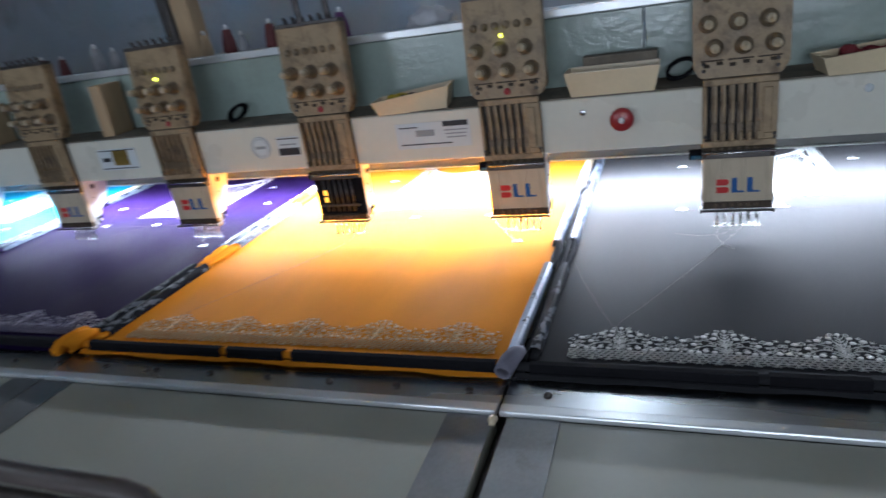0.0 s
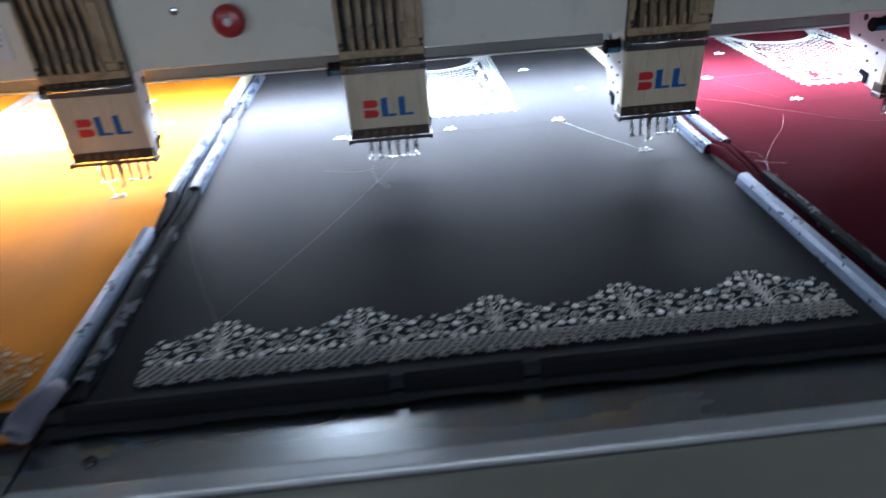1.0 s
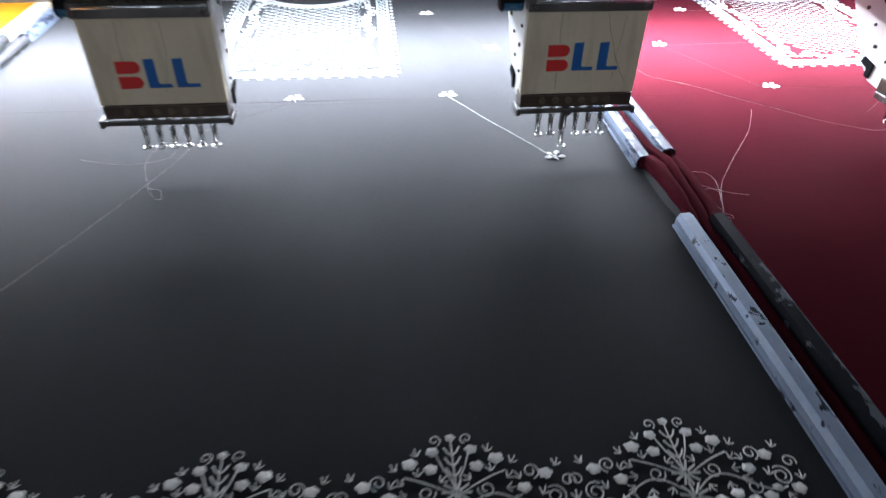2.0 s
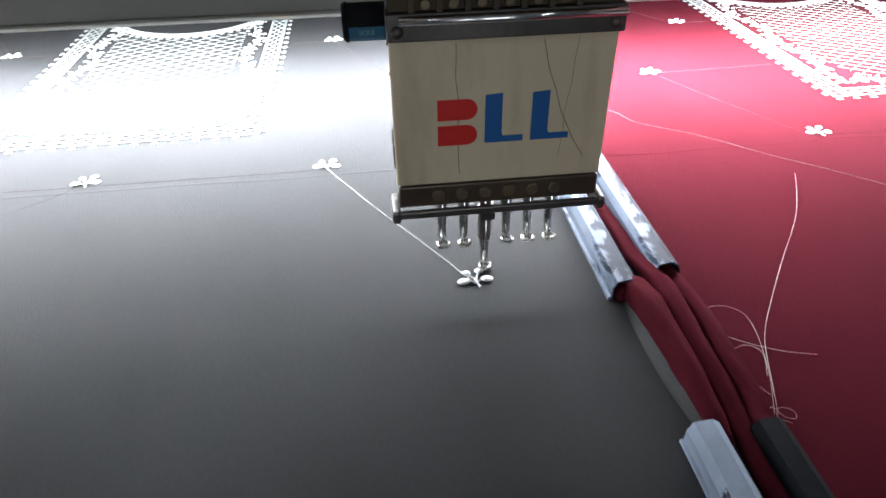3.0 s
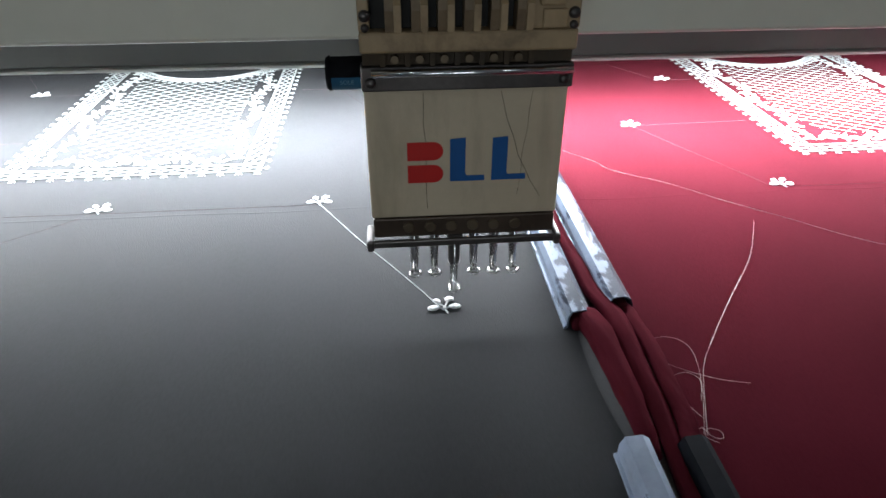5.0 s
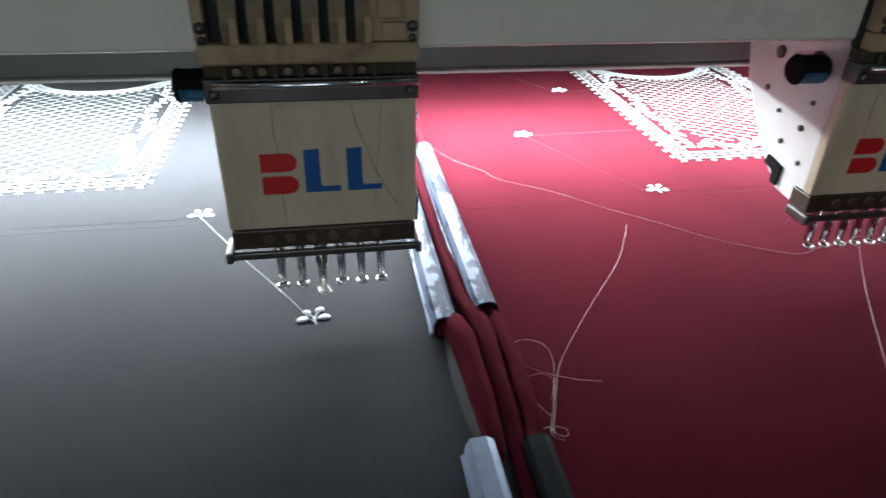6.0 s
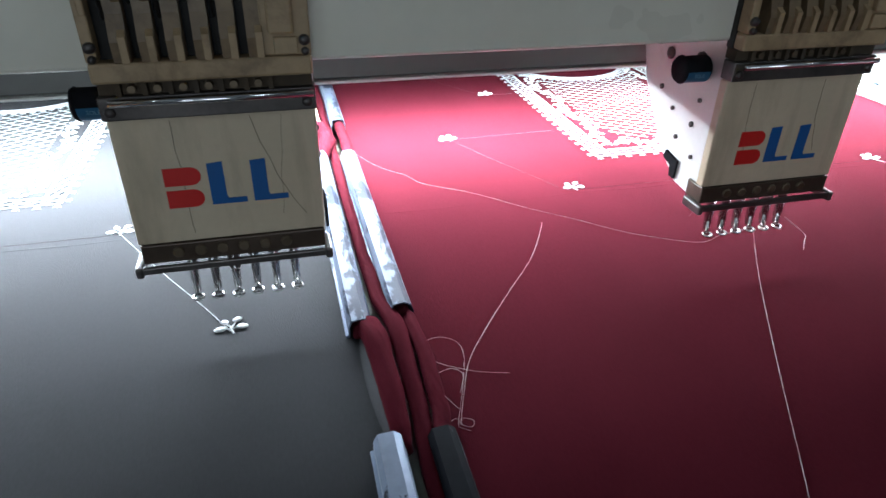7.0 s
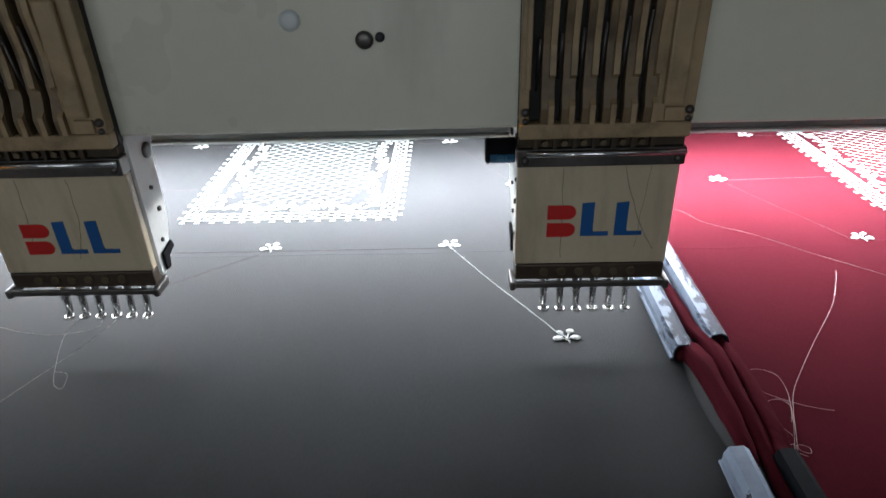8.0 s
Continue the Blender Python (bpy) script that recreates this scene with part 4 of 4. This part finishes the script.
    bm = bmesh.new()
    box(bm, -0.0745, 0.0735, -0.0085, -0.0045, 0.9685, 0.9745, 0.0012)
    box(bm, -0.0745, 0.0735, 0.014, 0.017, 0.9685, 0.9725, 0.001)
    box(bm, -0.0775, -0.0715, -0.010, 0.018, 0.966, 0.976, 0.002)
    box(bm, 0.0705, 0.0765, -0.010, 0.018, 0.966, 0.976, 0.002)
    part("foot_rail", bm, DARKSTEEL, hd, "long dark loop rail round the feet")
    active = kind == "plain" and round((x + 10) * 2) % 2 == 1
    for i in range(6):
        if active and i == 2:
            continue
        bm = bmesh.new()
        presser_foot(bm, -0.0395 + PITCH * i)
        f = part("presser_foot", bm, DIMCHROME, hd, "polished presser foot with ring", True)
        bm = bmesh.new()
        needle(bm, -0.0395 + PITCH * i)
        part("needle", bm, CHROME, f, "", True)
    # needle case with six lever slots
    # flat backing coloured near-black in place of the shade between the ribs
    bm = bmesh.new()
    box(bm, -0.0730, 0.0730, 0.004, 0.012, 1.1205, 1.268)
    case = part("needle_case", bm, SLOTSHADE_DARKYARN, hd, "backing of the lever case, slot shade put in as near-black")
    bm = bmesh.new()
    box(bm, -0.0730, 0.0730, -0.010, 0.0035, 1.1205, 1.1345, 0.002)
    box(bm, -0.0730, 0.0730, -0.010, 0.0035, 1.2545, 1.268, 0.002)
    box(bm, -0.0730, -0.0655, -0.010, 0.0035, 1.135, 1.254, 0.0012)
    box(bm, 0.0400, 0.0730, -0.010, 0.0035, 1.135, 1.254, 0.0012)
    box(bm, 0.0445, 0.0620, -0.016, -0.0095, 1.150, 1.245, 0.002)
    box(bm, 0.0475, 0.0640, -0.013, -0.0095, 1.136, 1.148, 0.001)
    box(bm, -0.0695, -0.0650, -0.0135, -0.0098, 1.165, 1.252, 0.001)
    part("case_frame", bm, BEIGE, case, "grimy beige plastic case front")
    for i in range(6):
        xs = -0.0655 + 0.0172 * (i + 1)
        bm = bmesh.new()
        prof = [(0.003, 1.1345), (-0.010, 1.1345), (-0.012, 1.148), (-0.007, 1.165), (-0.005, 1.20), (-0.010, 1.235), (-0.009, 1.2545), (0.003, 1.2545)]
        prism(bm, prof, xs - 0.0072, xs + 0.0036, "x")
        rib = part("slot_rib", bm, RIBGRIME, case)
        bm = bmesh.new()
        prism(bm, [(-0.004, 1.170), (-0.0115, 1.176), (-0.0095, 1.20), (-0.0135, 1.235), (-0.012, 1.2540), (-0.004, 1.2540)], xs - 0.0016, xs + 0.0034, "x")
        prism(bm, [(-0.008, 1.1352), (-0.0145, 1.1352), (-0.0150, 1.152), (-0.008, 1.157)], xs - 0.0014, xs + 0.0032, "x")
        part("rib_step", bm, BEIGE, rib, "worn paler step on the rib")
        bm = bmesh.new()
        xl = xs - 0.0103
        tube(bm, [(xl, 0.003, 1.16 + 0.01 * (i % 2)), (xl, -0.006, 1.185), (xl, -0.012, 1.205 + 0.004 * i)], 0.0013, 6)
        part("take_up_lever", bm, DARKSTEEL, case, "", True)
    for sx in (-0.0685, 0.0685):
        for z, r in ((1.145, 0.0042), (1.1375, 0.0030)):
            bm = bmesh.new()
            tube(bm, [(sx, -0.0095, z), (sx, -0.013, z)], [r, r * 0.8], 10)
            part("case_screw", bm, DARKSTEEL, case, "", True)
    # tension panel
    base = pose(0, 0.0, 1.270, -4)
    tp = part("tension_panel", (bm := bmesh.new(), prism(bm, [(-0.078, 0.0), (0.078, 0.0), (0.093, 0.022), (0.093, 0.225), (-0.093, 0.225), (-0.093, 0.022)], -0.006, 0.030, "y"),
                                bmesh.ops.bevel(bm, geom=bm.edges[:], offset=0.003, segments=2, affect="EDGES"))[0], BEIGE, hd, "grimy beige thread tension panel")
    tp.matrix_basis = base
    for row, z in enumerate((0.062, 0.110)):
        for i in range(3):
            kx = -0.052 + 0.057 * i - 0.012 * row
            bm = bmesh.new()
            tube(bm, [(kx, -0.004, z), (kx, -0.009, z), (kx, -0.0095, z), (kx, -0.013, z), (kx, -0.0135, z), (kx, -0.017, z), (kx, -0.0175, z), (kx, -0.021, z), (kx, -0.0215, z), (kx, -0.030, z), (kx, -0.034, z)], [0.0185, 0.0185, 0.0125, 0.0125, 0.0170, 0.0170, 0.0125, 0.0125, 0.0155, 0.0130, 0.0095], 18)
            k = part("tension_knob", bm, KNOBGRIME, tp, "grimy round tension knob", True)
            bm = bmesh.new()
            tube(bm, [(kx, -0.033, z), (kx, -0.054, z), (kx, -0.0565, z), (kx, -0.0565, z), (kx, -0.046, z)], [0.0090, 0.0090, 0.0080, 0.0042, 0.0040], 14)
            part("knob_cap", bm, KNOBCAP, k, "pale hollow knob cap", True)
    for sx in (-0.072, 0.070):
        for z in (0.016, 0.030):
            bm = bmesh.new()
            tube(bm, [(sx, -0.005, z), (sx, -0.0085, z)], [0.0045, 0.0035], 10)
            part("panel_screw", bm, DARKSTEEL, tp, "", True)
    for bx, bw in ((-0.055, 0.045), (0.0, 0.05), (0.055, 0.045)):
        bm = bmesh.new()
        box(bm, bx - bw / 2, bx + bw / 2, -0.0072, -0.0058, 0.0345, 0.0375)
        part("print_bar", bm, GRIME, tp)
    if x in (-1.5, -1.0, -0.5):
        bm = bmesh.new()
        tube(bm, [(0.0, -0.005, 0.014), (0.0, -0.008, 0.014)], [0.009, 0.007], 14)
        part("red_button", bm, REDKNOB, tp, "dull red button", True)
    for i in range(6):
        kx = -0.066 + 0.0255 * i
        bm = bmesh.new()
        tube(bm, [(kx, -0.004, 0.162), (kx, -0.010, 0.162), (kx, -0.016, 0.162)], [0.009, 0.009, 0.004], 12)
        part("guide_wheel", bm, KNOBGRIME, tp, "", True)
        bm = bmesh.new()
        tube(bm, [(kx, 0.01, 0.22), (kx, 0.008, 0.240), (kx, 0.0, 0.246)], [0.006, 0.0055, 0.004], 8)
        part("thread_guide", bm, DARKSTEEL, tp, "", True)
        bm = bmesh.new()
        box(bm, kx - 0.006, kx + 0.006, -0.0085, -0.005, 0.022 + 0.004 * (i % 2), 0.029 + 0.004 * (i % 2), 0.001)
        part("check_spring", bm, GRIME, tp)
    bm = bmesh.new()
    box(bm, -0.092, 0.092, -0.008, 0.026, 0.222, 0.232, 0.002)
    part("top_rail", bm, DARKSTEEL, tp, "dark dusty guide rail")
    if active:
        bm = bmesh.new()
        tube(bm, [(-0.004, -0.004, 0.140), (-0.004, -0.010, 0.140)], [0.0045, 0.003], 10)
        part("indicator_light", bm, LED, tp, "lit yellow-green indicator light", True)
    # solenoid beside the head
    bm = bmesh.new()
    tube(bm, [(-0.0975, 0.035, 1.0955), (-0.0725, 0.035, 1.0955)], 0.0118, 20)
    tube(bm, [(-0.1000, 0.035, 1.0955), (-0.0970, 0.035, 1.0955)], [0.0110, 0.0130], 20)
    so = part("solenoid", bm, BLACK, hd, "small black cylinder with a blue label", True)
    bm = bmesh.new()
    tube(bm, [(-0.096, 0.035, 1.0955), (-0.0735, 0.035, 1.0955)], 0.0121, 20, False)
    for v in [v for v in bm.verts if v.co.z > 1.097]:
        bm.verts.remove(v)
    part("label", bm, BLUELABEL, so, "blue printed label", True)
    txt = bpy.data.curves.new("label_text", "FONT")
    txt.body, txt.size, txt.align_x = "SOLE", 0.0044, "CENTER"
    txt.materials.append(LABELINK)
    to = new("label_text", txt)
    to.parent = so
    to.matrix_basis = pose(-0.0848, 0.0226, 1.0905, 90, 0, 0)
    return hd, active


ACTIVE = []
for hx in HEADS:
    head, on = sewing_head(hx, "bare" if hx == -1.0 else "plain")
    if on:
        bar = thing("stitching_needle", pose(hx - 0.0045, 0, 0), "moving needle clamp and presser foot of the stitching needle", "needle", "stitching needles")
        nx = -0.0395 + PITCH * 2
        bm = bmesh.new()
        presser_foot(bm, nx)
        part("presser_foot", bm, DIMCHROME, bar, "polished presser foot", True)
        bm = bmesh.new()
        tube(bm, [(nx, 0.022, 1.03), (nx, 0.022, 0.952), (nx, 0.022, 0.949)], [0.0052, 0.0052, 0.0040], 10)
        box(bm, nx - 0.0062, nx + 0.0062, 0.010, 0.032, 0.974, 0.985, 0.0015)
        part("needle_clamp", bm, DARKSTEEL, bar, "dark needle clamp")
        bm = bmesh.new()
        needle(bm, nx)
        part("needle", bm, CHROME, bar, "", True)
        ACTIVE.append((bar, hx))


# ---- lamps under the beam ----
for hx in HEADS:
    lp = thing("work_lamp", pose(hx + 0.185, 0.405, 1.0770), "slim glowing white lamp tube hung under the beam", "lamp", "work lamps")
    bm = bmesh.new()
    box(bm, -0.225, 0.225, -0.062, 0.052, 0.0088, 0.0122, 0.001)
    part("holder", bm, CASTING, lp)
    for bx in (-0.15, 0.15):
        bm = bmesh.new()
        box(bm, bx - 0.012, bx + 0.012, 0.030, 0.034, 0.0124, 0.0478, 0.0006)
        part("hanger", bm, CASTING, lp, "")
    bm = bmesh.new()
    box(bm, -0.235, 0.235, 0.054, 0.057, -0.030, 0.0122, 0.001)
    part("reflector", bm, SHIELD, lp, "folded sheet lip behind the tube")
    bm = bmesh.new()
    tube(bm, [(-0.178, 0, 0.0), (0.178, 0, 0.0)], 0.0038, 8)
    part("tube", bm, TUBE, lp, "", True)


# ---- things on the beam and the rack ----
def tray(x, w, turn, label, low=0.0):
    ob = thing("parts_tray", pose(x, 0.055, 1.2540, 0, 0, turn), label, "tray", "plastic trays")
    bm = bmesh.new()
    a, b = w / 2 - 0.012, w / 2
    d, h = 0.045, 0.055
    lo = [bm.verts.new((sx * a, sy * (d - 0.006), 0)) for sx, sy in ((-1, -1), (1, -1), (1, 1), (-1, 1))]
    hi = [bm.verts.new((sx * b, sy * d, h - (low if sx < 0 else 0))) for sx, sy in ((-1, -1), (1, -1), (1, 1), (-1, 1))]
    bm.faces.new(lo)
    for i in range(4):
        bm.faces.new((lo[i], lo[(i + 1) % 4], hi[(i + 1) % 4], hi[i]))
    t = part("shell", bm, TRAY, ob)
    s = t.modifiers.new("thick", "SOLIDIFY")
    s.thickness, s.offset = 0.003, 1
    return ob


def clutter(x, z, y, kinds, seed):
    rng = random.Random(seed)
    for k, mat, lab in kinds:
        ob = thing(k, pose(x + rng.uniform(-0.05, 0.05), y + rng.uniform(-0.015, 0.015), z), lab, k.replace("_", " "))
        bm = bmesh.new()
        if k == "thread_bundle":
            for j in range(7):
                r = rng.uniform(0.012, 0.026)
                cx, cy = rng.uniform(-0.02, 0.02), rng.uniform(-0.01, 0.01)
                tube(bm, [(cx + r * math.cos(a * 0.52), cy + 0.5 * r * math.sin(a * 0.52), 0.018 + 0.012 * math.sin(a * 0.9 + j)) for a in range(13)], 0.003, 5)
        else:
            tube(bm, [(0, 0, 0.004), (0, 0, 0.010), (0, 0, 0.034), (0, 0, 0.040)], [0.014, 0.018, 0.016, 0.010], 10)
        part("body", bm, mat, ob, "", True)


REDYARN = surface("red_yarn", (0.20, 0.018, 0.024), 0.8, 0, 0.3, 30, 300, 0.4)
YELLOWYARN = surface("yellow_yarn", (0.55, 0.42, 0.03), 0.8, 0, 0.3, 30, 300, 0.4)
PURPLEYARN = surface("violet_yarn", (0.14, 0.05, 0.16), 0.8, 0, 0.3, 30, 300, 0.4)
tray(-0.765, 0.20, 8, "cream plastic tray standing askew on the beam", 0.022)
tray(-0.268, 0.205, 0, "cream plastic tray on the beam")
tray(0.262, 0.235, 6, "cream plastic tray with red thread on the beam", 0.02)
clutter(-0.78, 1.262, 0.06, [("thread_bundle", YELLOWYARN, "tangled yellow thread in a tray"), ("thread_bundle", SLOTSHADE_DARKYARN, "dark tangled thread in a tray")], 3)
clutter(0.24, 1.262, 0.06, [("thread_bundle", REDYARN, "tangled red thread in a tray"), ("bobbin", REDYARN, "red thread bobbin in a tray")], 5)
lid = thing("cardboard_box", pose(-0.255, 0.125, 1.2540), "grey-brown cardboard box behind the tray", "box")
bm = bmesh.new()
box(bm, -0.085, 0.085, -0.02, 0.02, 0, 0.075, 0.002)
part("carton", bm, DUSTY, lid)
for hx, tall in ((-1.80, 0.155), (-2.33, 0.13)):
    ob = thing("wooden_board", pose(hx, 0.10, 1.2540, 0, 0, 8), "short raw wooden board standing on the beam", "board")
    bm = bmesh.new()
    box(bm, -0.02, 0.02, -0.05, 0.05, 0, tall, 0.002)
    part("board", bm, WOOD, ob)
for cx in (-1.36, -0.12):
    coil = thing("cable_coil", pose(cx, 0.12, 1.2540), "dark coiled cable lying on the beam", "cable")
    bm = bmesh.new()
    for j in range(3):
        tube(bm, [(0.03 * math.cos(a * 0.42), 0.012 * math.sin(a * 0.42) + 0.008 * j, 0.024 + 0.020 * math.sin(a * 0.42 + 0.4)) for a in range(16)], 0.004, 6)
    part("cable", bm, BLACK, coil, "", True)


def cone(x, y, z, mat, label, s=1.0):
    ob = thing("thread_cone", pose(x, y, z), label, "thread cone", "thread cones on the rack")
    bm = bmesh.new()
    tube(bm, [(0, 0, 0.0), (0, 0, 0.008), (0, 0, 0.05 * s), (0, 0, 0.10 * s), (0, 0, 0.105 * s)], [0.026 * s, 0.033 * s, 0.030 * s, 0.019 * s, 0.012 * s], 14)
    part("winding", bm, mat, ob, "", True)
    bm = bmesh.new()
    tube(bm, [(0, 0, 0.104 * s), (0, 0, 0.125 * s)], [0.010 * s, 0.007 * s], 10)
    part("core", bm, CASTING, ob, "", True)


PALEYARN = surface("greyish_yarn", (0.30, 0.30, 0.31), 0.8, 0, 0.2, 30, 300, 0.4)
DULLREDYARN = surface("dull_red_yarn", (0.13, 0.035, 0.035), 0.8, 0, 0.3, 30, 300, 0.4)
rng = random.Random(11)
CONES = [("greyish white", PALEYARN), ("dull red", DULLREDYARN), ("violet", PURPLEYARN), ("raw wood coloured", WOOD)]
for x in (-2.62, -2.48, -2.22, -2.12, -2.0, -1.93, -1.55, -1.46, -1.38, -1.30, -1.05, -0.60):
    nm, mt = CONES[rng.randrange(4)]
    cone(x, 0.28 + rng.uniform(-0.02, 0.06), 1.437, mt, f"{nm} cone of thread on the rack shelf", rng.uniform(0.45, 0.75))
for px, r, h, mt, lb in ((-1.62, 0.032, 0.62, WOOD, "raw wooden post rising from the rack"), (-1.70, 0.018, 0.60, DARKSTEEL, "dark steel post rising from the rack"), (-2.95, 0.05, 0.4, WOOD, "raw wooden post rising from the rack"), (-1.22, 0.008, 0.5, DARKSTEEL, "thin dark steel rod rising from the rack"), (-1.12, 0.008, 0.5, DARKSTEEL, "thin dark steel rod rising from the rack")):
    ob = thing("rack_post", pose(px, 0.36, 1.437, 0, -3, 0), lb, "post", "rack posts")
    bm = bmesh.new()
    box(bm, -r, r, -r, r, 0, h, 0.003)
    part("post", bm, mt, ob)
bundle = thing("cloth_bundle", pose(-0.78, 0.30, 1.436), "crumpled grey cloth lying on the rack shelf", "cloth")
bm = bmesh.new()
bmesh.ops.create_icosphere(bm, subdivisions=3, radius=1)
for v in bm.verts:
    k = 1 + 0.35 * noise.noise(v.co * 2.2)
    v.co = Vector((v.co.x * 0.062 * k, v.co.y * 0.045 * k, max(0.0, 0.02 + v.co.z * 0.035 * k)))
part("cloth", bm, PALECLOTH, bundle, "", True)


# ---- loose threads ----
def loose_thread(pts, label, r=0.0004, mat=None):
    """A smooth thread through a few points."""
    P = [Vector(p) for p in pts]
    out = []
    for i in range(len(P) - 1):
        a, b, c, d = P[max(i - 1, 0)], P[i], P[i + 1], P[min(i + 2, len(P) - 1)]
        for k in range(8):
            t = k / 8
            out.append(0.5 * ((2 * b) + (c - a) * t + (2 * a - 5 * b + 4 * c - d) * t * t + (3 * b - a - 3 * c + d) * t ** 3))
    out.append(P[-1])
    bm = bmesh.new()
    tube(bm, out, r * 0.5, 5)
    ob = mesh_object("loose_thread", bm, mat or LOOSE, None, "", True)
    return tagged(ob, label, "thread", "loose threads")


Z = ZF + 0.0015
loose_thread([(0.644, -0.156, Z), (0.651, -0.136, Z + 0.002), (0.668, -0.094, Z + 0.003), (0.692, -0.059, Z + 0.003), (0.728, -0.012, Z + 0.002), (0.777, 0.050, Z), (0.806, 0.098, Z), (0.818, 0.121, Z)], "long white thread end lying loose on the maroon cloth")
loose_thread([(0.642, -0.155, Z), (0.654, -0.124, Z + 0.004), (0.666, -0.086, Z + 0.002), (0.665, -0.067, Z + 0.003), (0.652, -0.059, Z + 0.004), (0.639, -0.062, Z + 0.004), (0.635, -0.073, Z + 0.004), (0.641, -0.087, Z + 0.003), (0.655, -0.098, Z + 0.003), (0.676, -0.105, Z), (0.697, -0.111, Z)], "looped white thread end on the maroon cloth", 0.0003)
loose_thread([(0.651, -0.128, Z + 0.004), (0.659, -0.108, Z + 0.003), (0.652, -0.100, Z + 0.004), (0.640, -0.104, Z + 0.005), (0.636, -0.113, Z + 0.005), (0.640, -0.129, Z + 0.003), (0.646, -0.142, Z + 0.002)], "looped white thread end beside the clip", 0.0003)
loose_thread([(0.634, -0.155, Z), (0.641, -0.152, Z + 0.003), (0.645, -0.160, Z + 0.003), (0.652, -0.161, Z + 0.002), (0.653, -0.155, Z + 0.002), (0.645, -0.153, Z + 0.003), (0.642, -0.158, Z + 0.001), (0.649, -0.163, Z)], "small white thread knot on the maroon cloth", 0.0003)
loose_thread([(0.631, 0.385, Z), (0.661, 0.320, Z), (0.692, 0.283, Z), (0.708, 0.254, Z), (0.763, 0.213, Z), (0.811, 0.164, Z), (0.858, 0.122, Z), (0.901, 0.081, Z), (0.941, 0.055, Z), (0.974, 0.041, Z), (1.000, 0.046, Z + 0.003), (1.008, 0.017, ZF + 0.028)], "long wavy white thread trailing to a needle", 0.0004, JUMP)
loose_thread([(1.012, 0.017, ZF + 0.028), (0.975, -0.048, ZF + 0.012), (0.912, -0.158, Z + 0.002), (0.849, -0.266, Z), (0.755, -0.42, Z)], "taut white thread from a needle to the lace border", 0.00045)
loose_thread([(1.062, 0.03, ZF + 0.028), (1.085, 0.02, ZF + 0.010), (1.080, 0.012, Z + 0.004), (1.072, 0.002, Z)], "short thread end hanging from a needle", 0.0006)
loose_thread([(0.012, 0.017, ZF + 0.028), (-0.02, -0.03, ZF + 0.015), (-0.12, -0.205, Z + 0.002), (-0.245, -0.425, Z)], "taut white thread from a needle to the lace border", 0.00035, JUMP)
loose_thread([(-0.36, -0.137, ZF + 0.012), (-0.335, -0.21, ZF + 0.01), (-0.29, -0.33, ZF + 0.006), (-0.247, -0.427, Z)], "taut white thread from the clip to the lace border", 0.0003, JUMP)
loose_thread([(-0.035, 0.017, ZF + 0.024), (-0.047, 0.000, ZF + 0.012), (-0.036, -0.040, ZF + 0.006), (-0.024, -0.066, Z + 0.003), (-0.014, -0.070, Z + 0.002), (-0.020, -0.050, Z + 0.002), (-0.034, -0.046, Z + 0.002)], "curled thread end hanging from a needle", 0.0004, JUMP)
loose_thread([(-0.135, 0.028, Z + 0.004), (-0.10, 0.022, Z), (-0.066, 0.019, Z), (-0.024, 0.022, Z + 0.006), (-0.010, 0.018, ZF + 0.026)], "loose thread trailing to a needle", 0.0003, JUMP)
loose_thread([(-0.99, 0.017, ZF + 0.028), (-1.02, -0.06, ZF + 0.012), (-1.245, -0.43, Z)], "taut white thread from a needle to the lace border", 0.00035, JUMP)

# ---- chair before the table ----
chair = thing("chair", pose(-1.0, -1.056, 0), "high-backed brown vinyl chair standing against the table", "chair")
bm = bmesh.new()
loop = [(-0.29, 0, 0.46), (-0.29, 0, 0.95)] + [(-0.23 + 0.06 * math.cos(radians(a)), 0, 0.952 + 0.06 * math.sin(radians(a))) for a in (165, 135, 105)] + [(0.0, 0, 1.014)] + [(0.21 + 0.065 * math.cos(radians(a)), 0, 0.946 + 0.065 * math.sin(radians(a))) for a in (85, 60, 35, 10)] + [(0.277, 0, 0.90), (0.277, 0, 0.46)]
tube(bm, loop, 0.015, 14)
part("back_frame", bm, BROWN, chair, "rounded grey-brown back frame", True)
bm = bmesh.new()
box(bm, -0.272, 0.258, -0.012, 0.004, 0.55, 0.985, 0.004)
part("backrest", bm, BACKVINYL, chair, "dark worn brown backrest")
bm = bmesh.new()
box(bm, -0.29, 0.28, -0.44, -0.016, 0.43, 0.48, 0.012)
part("seat", bm, BROWN, chair)
for lx in (-0.26, 0.25):
    for ly in (-0.40, -0.03):
        bm = bmesh.new()
        tube(bm, [(lx, ly, 0.0), (lx, ly, 0.43)], 0.013, 10)
        part("leg", bm, DARKSTEEL, chair, "", True)


# ---- movement ----
def motions():
    """The stitching needles rise and fall about seven times a second."""
    for bar, hx in ACTIVE:
        rows = []
        for i in range(241):
            t = i / 30
            drop = 0.0125 * (1 + math.cos(math.tau * 7.12 * (t - 7.5)))
            rows.append((t, pose(hx - 0.0045, 0, -drop)))
        walk(bar, rows)


motions()
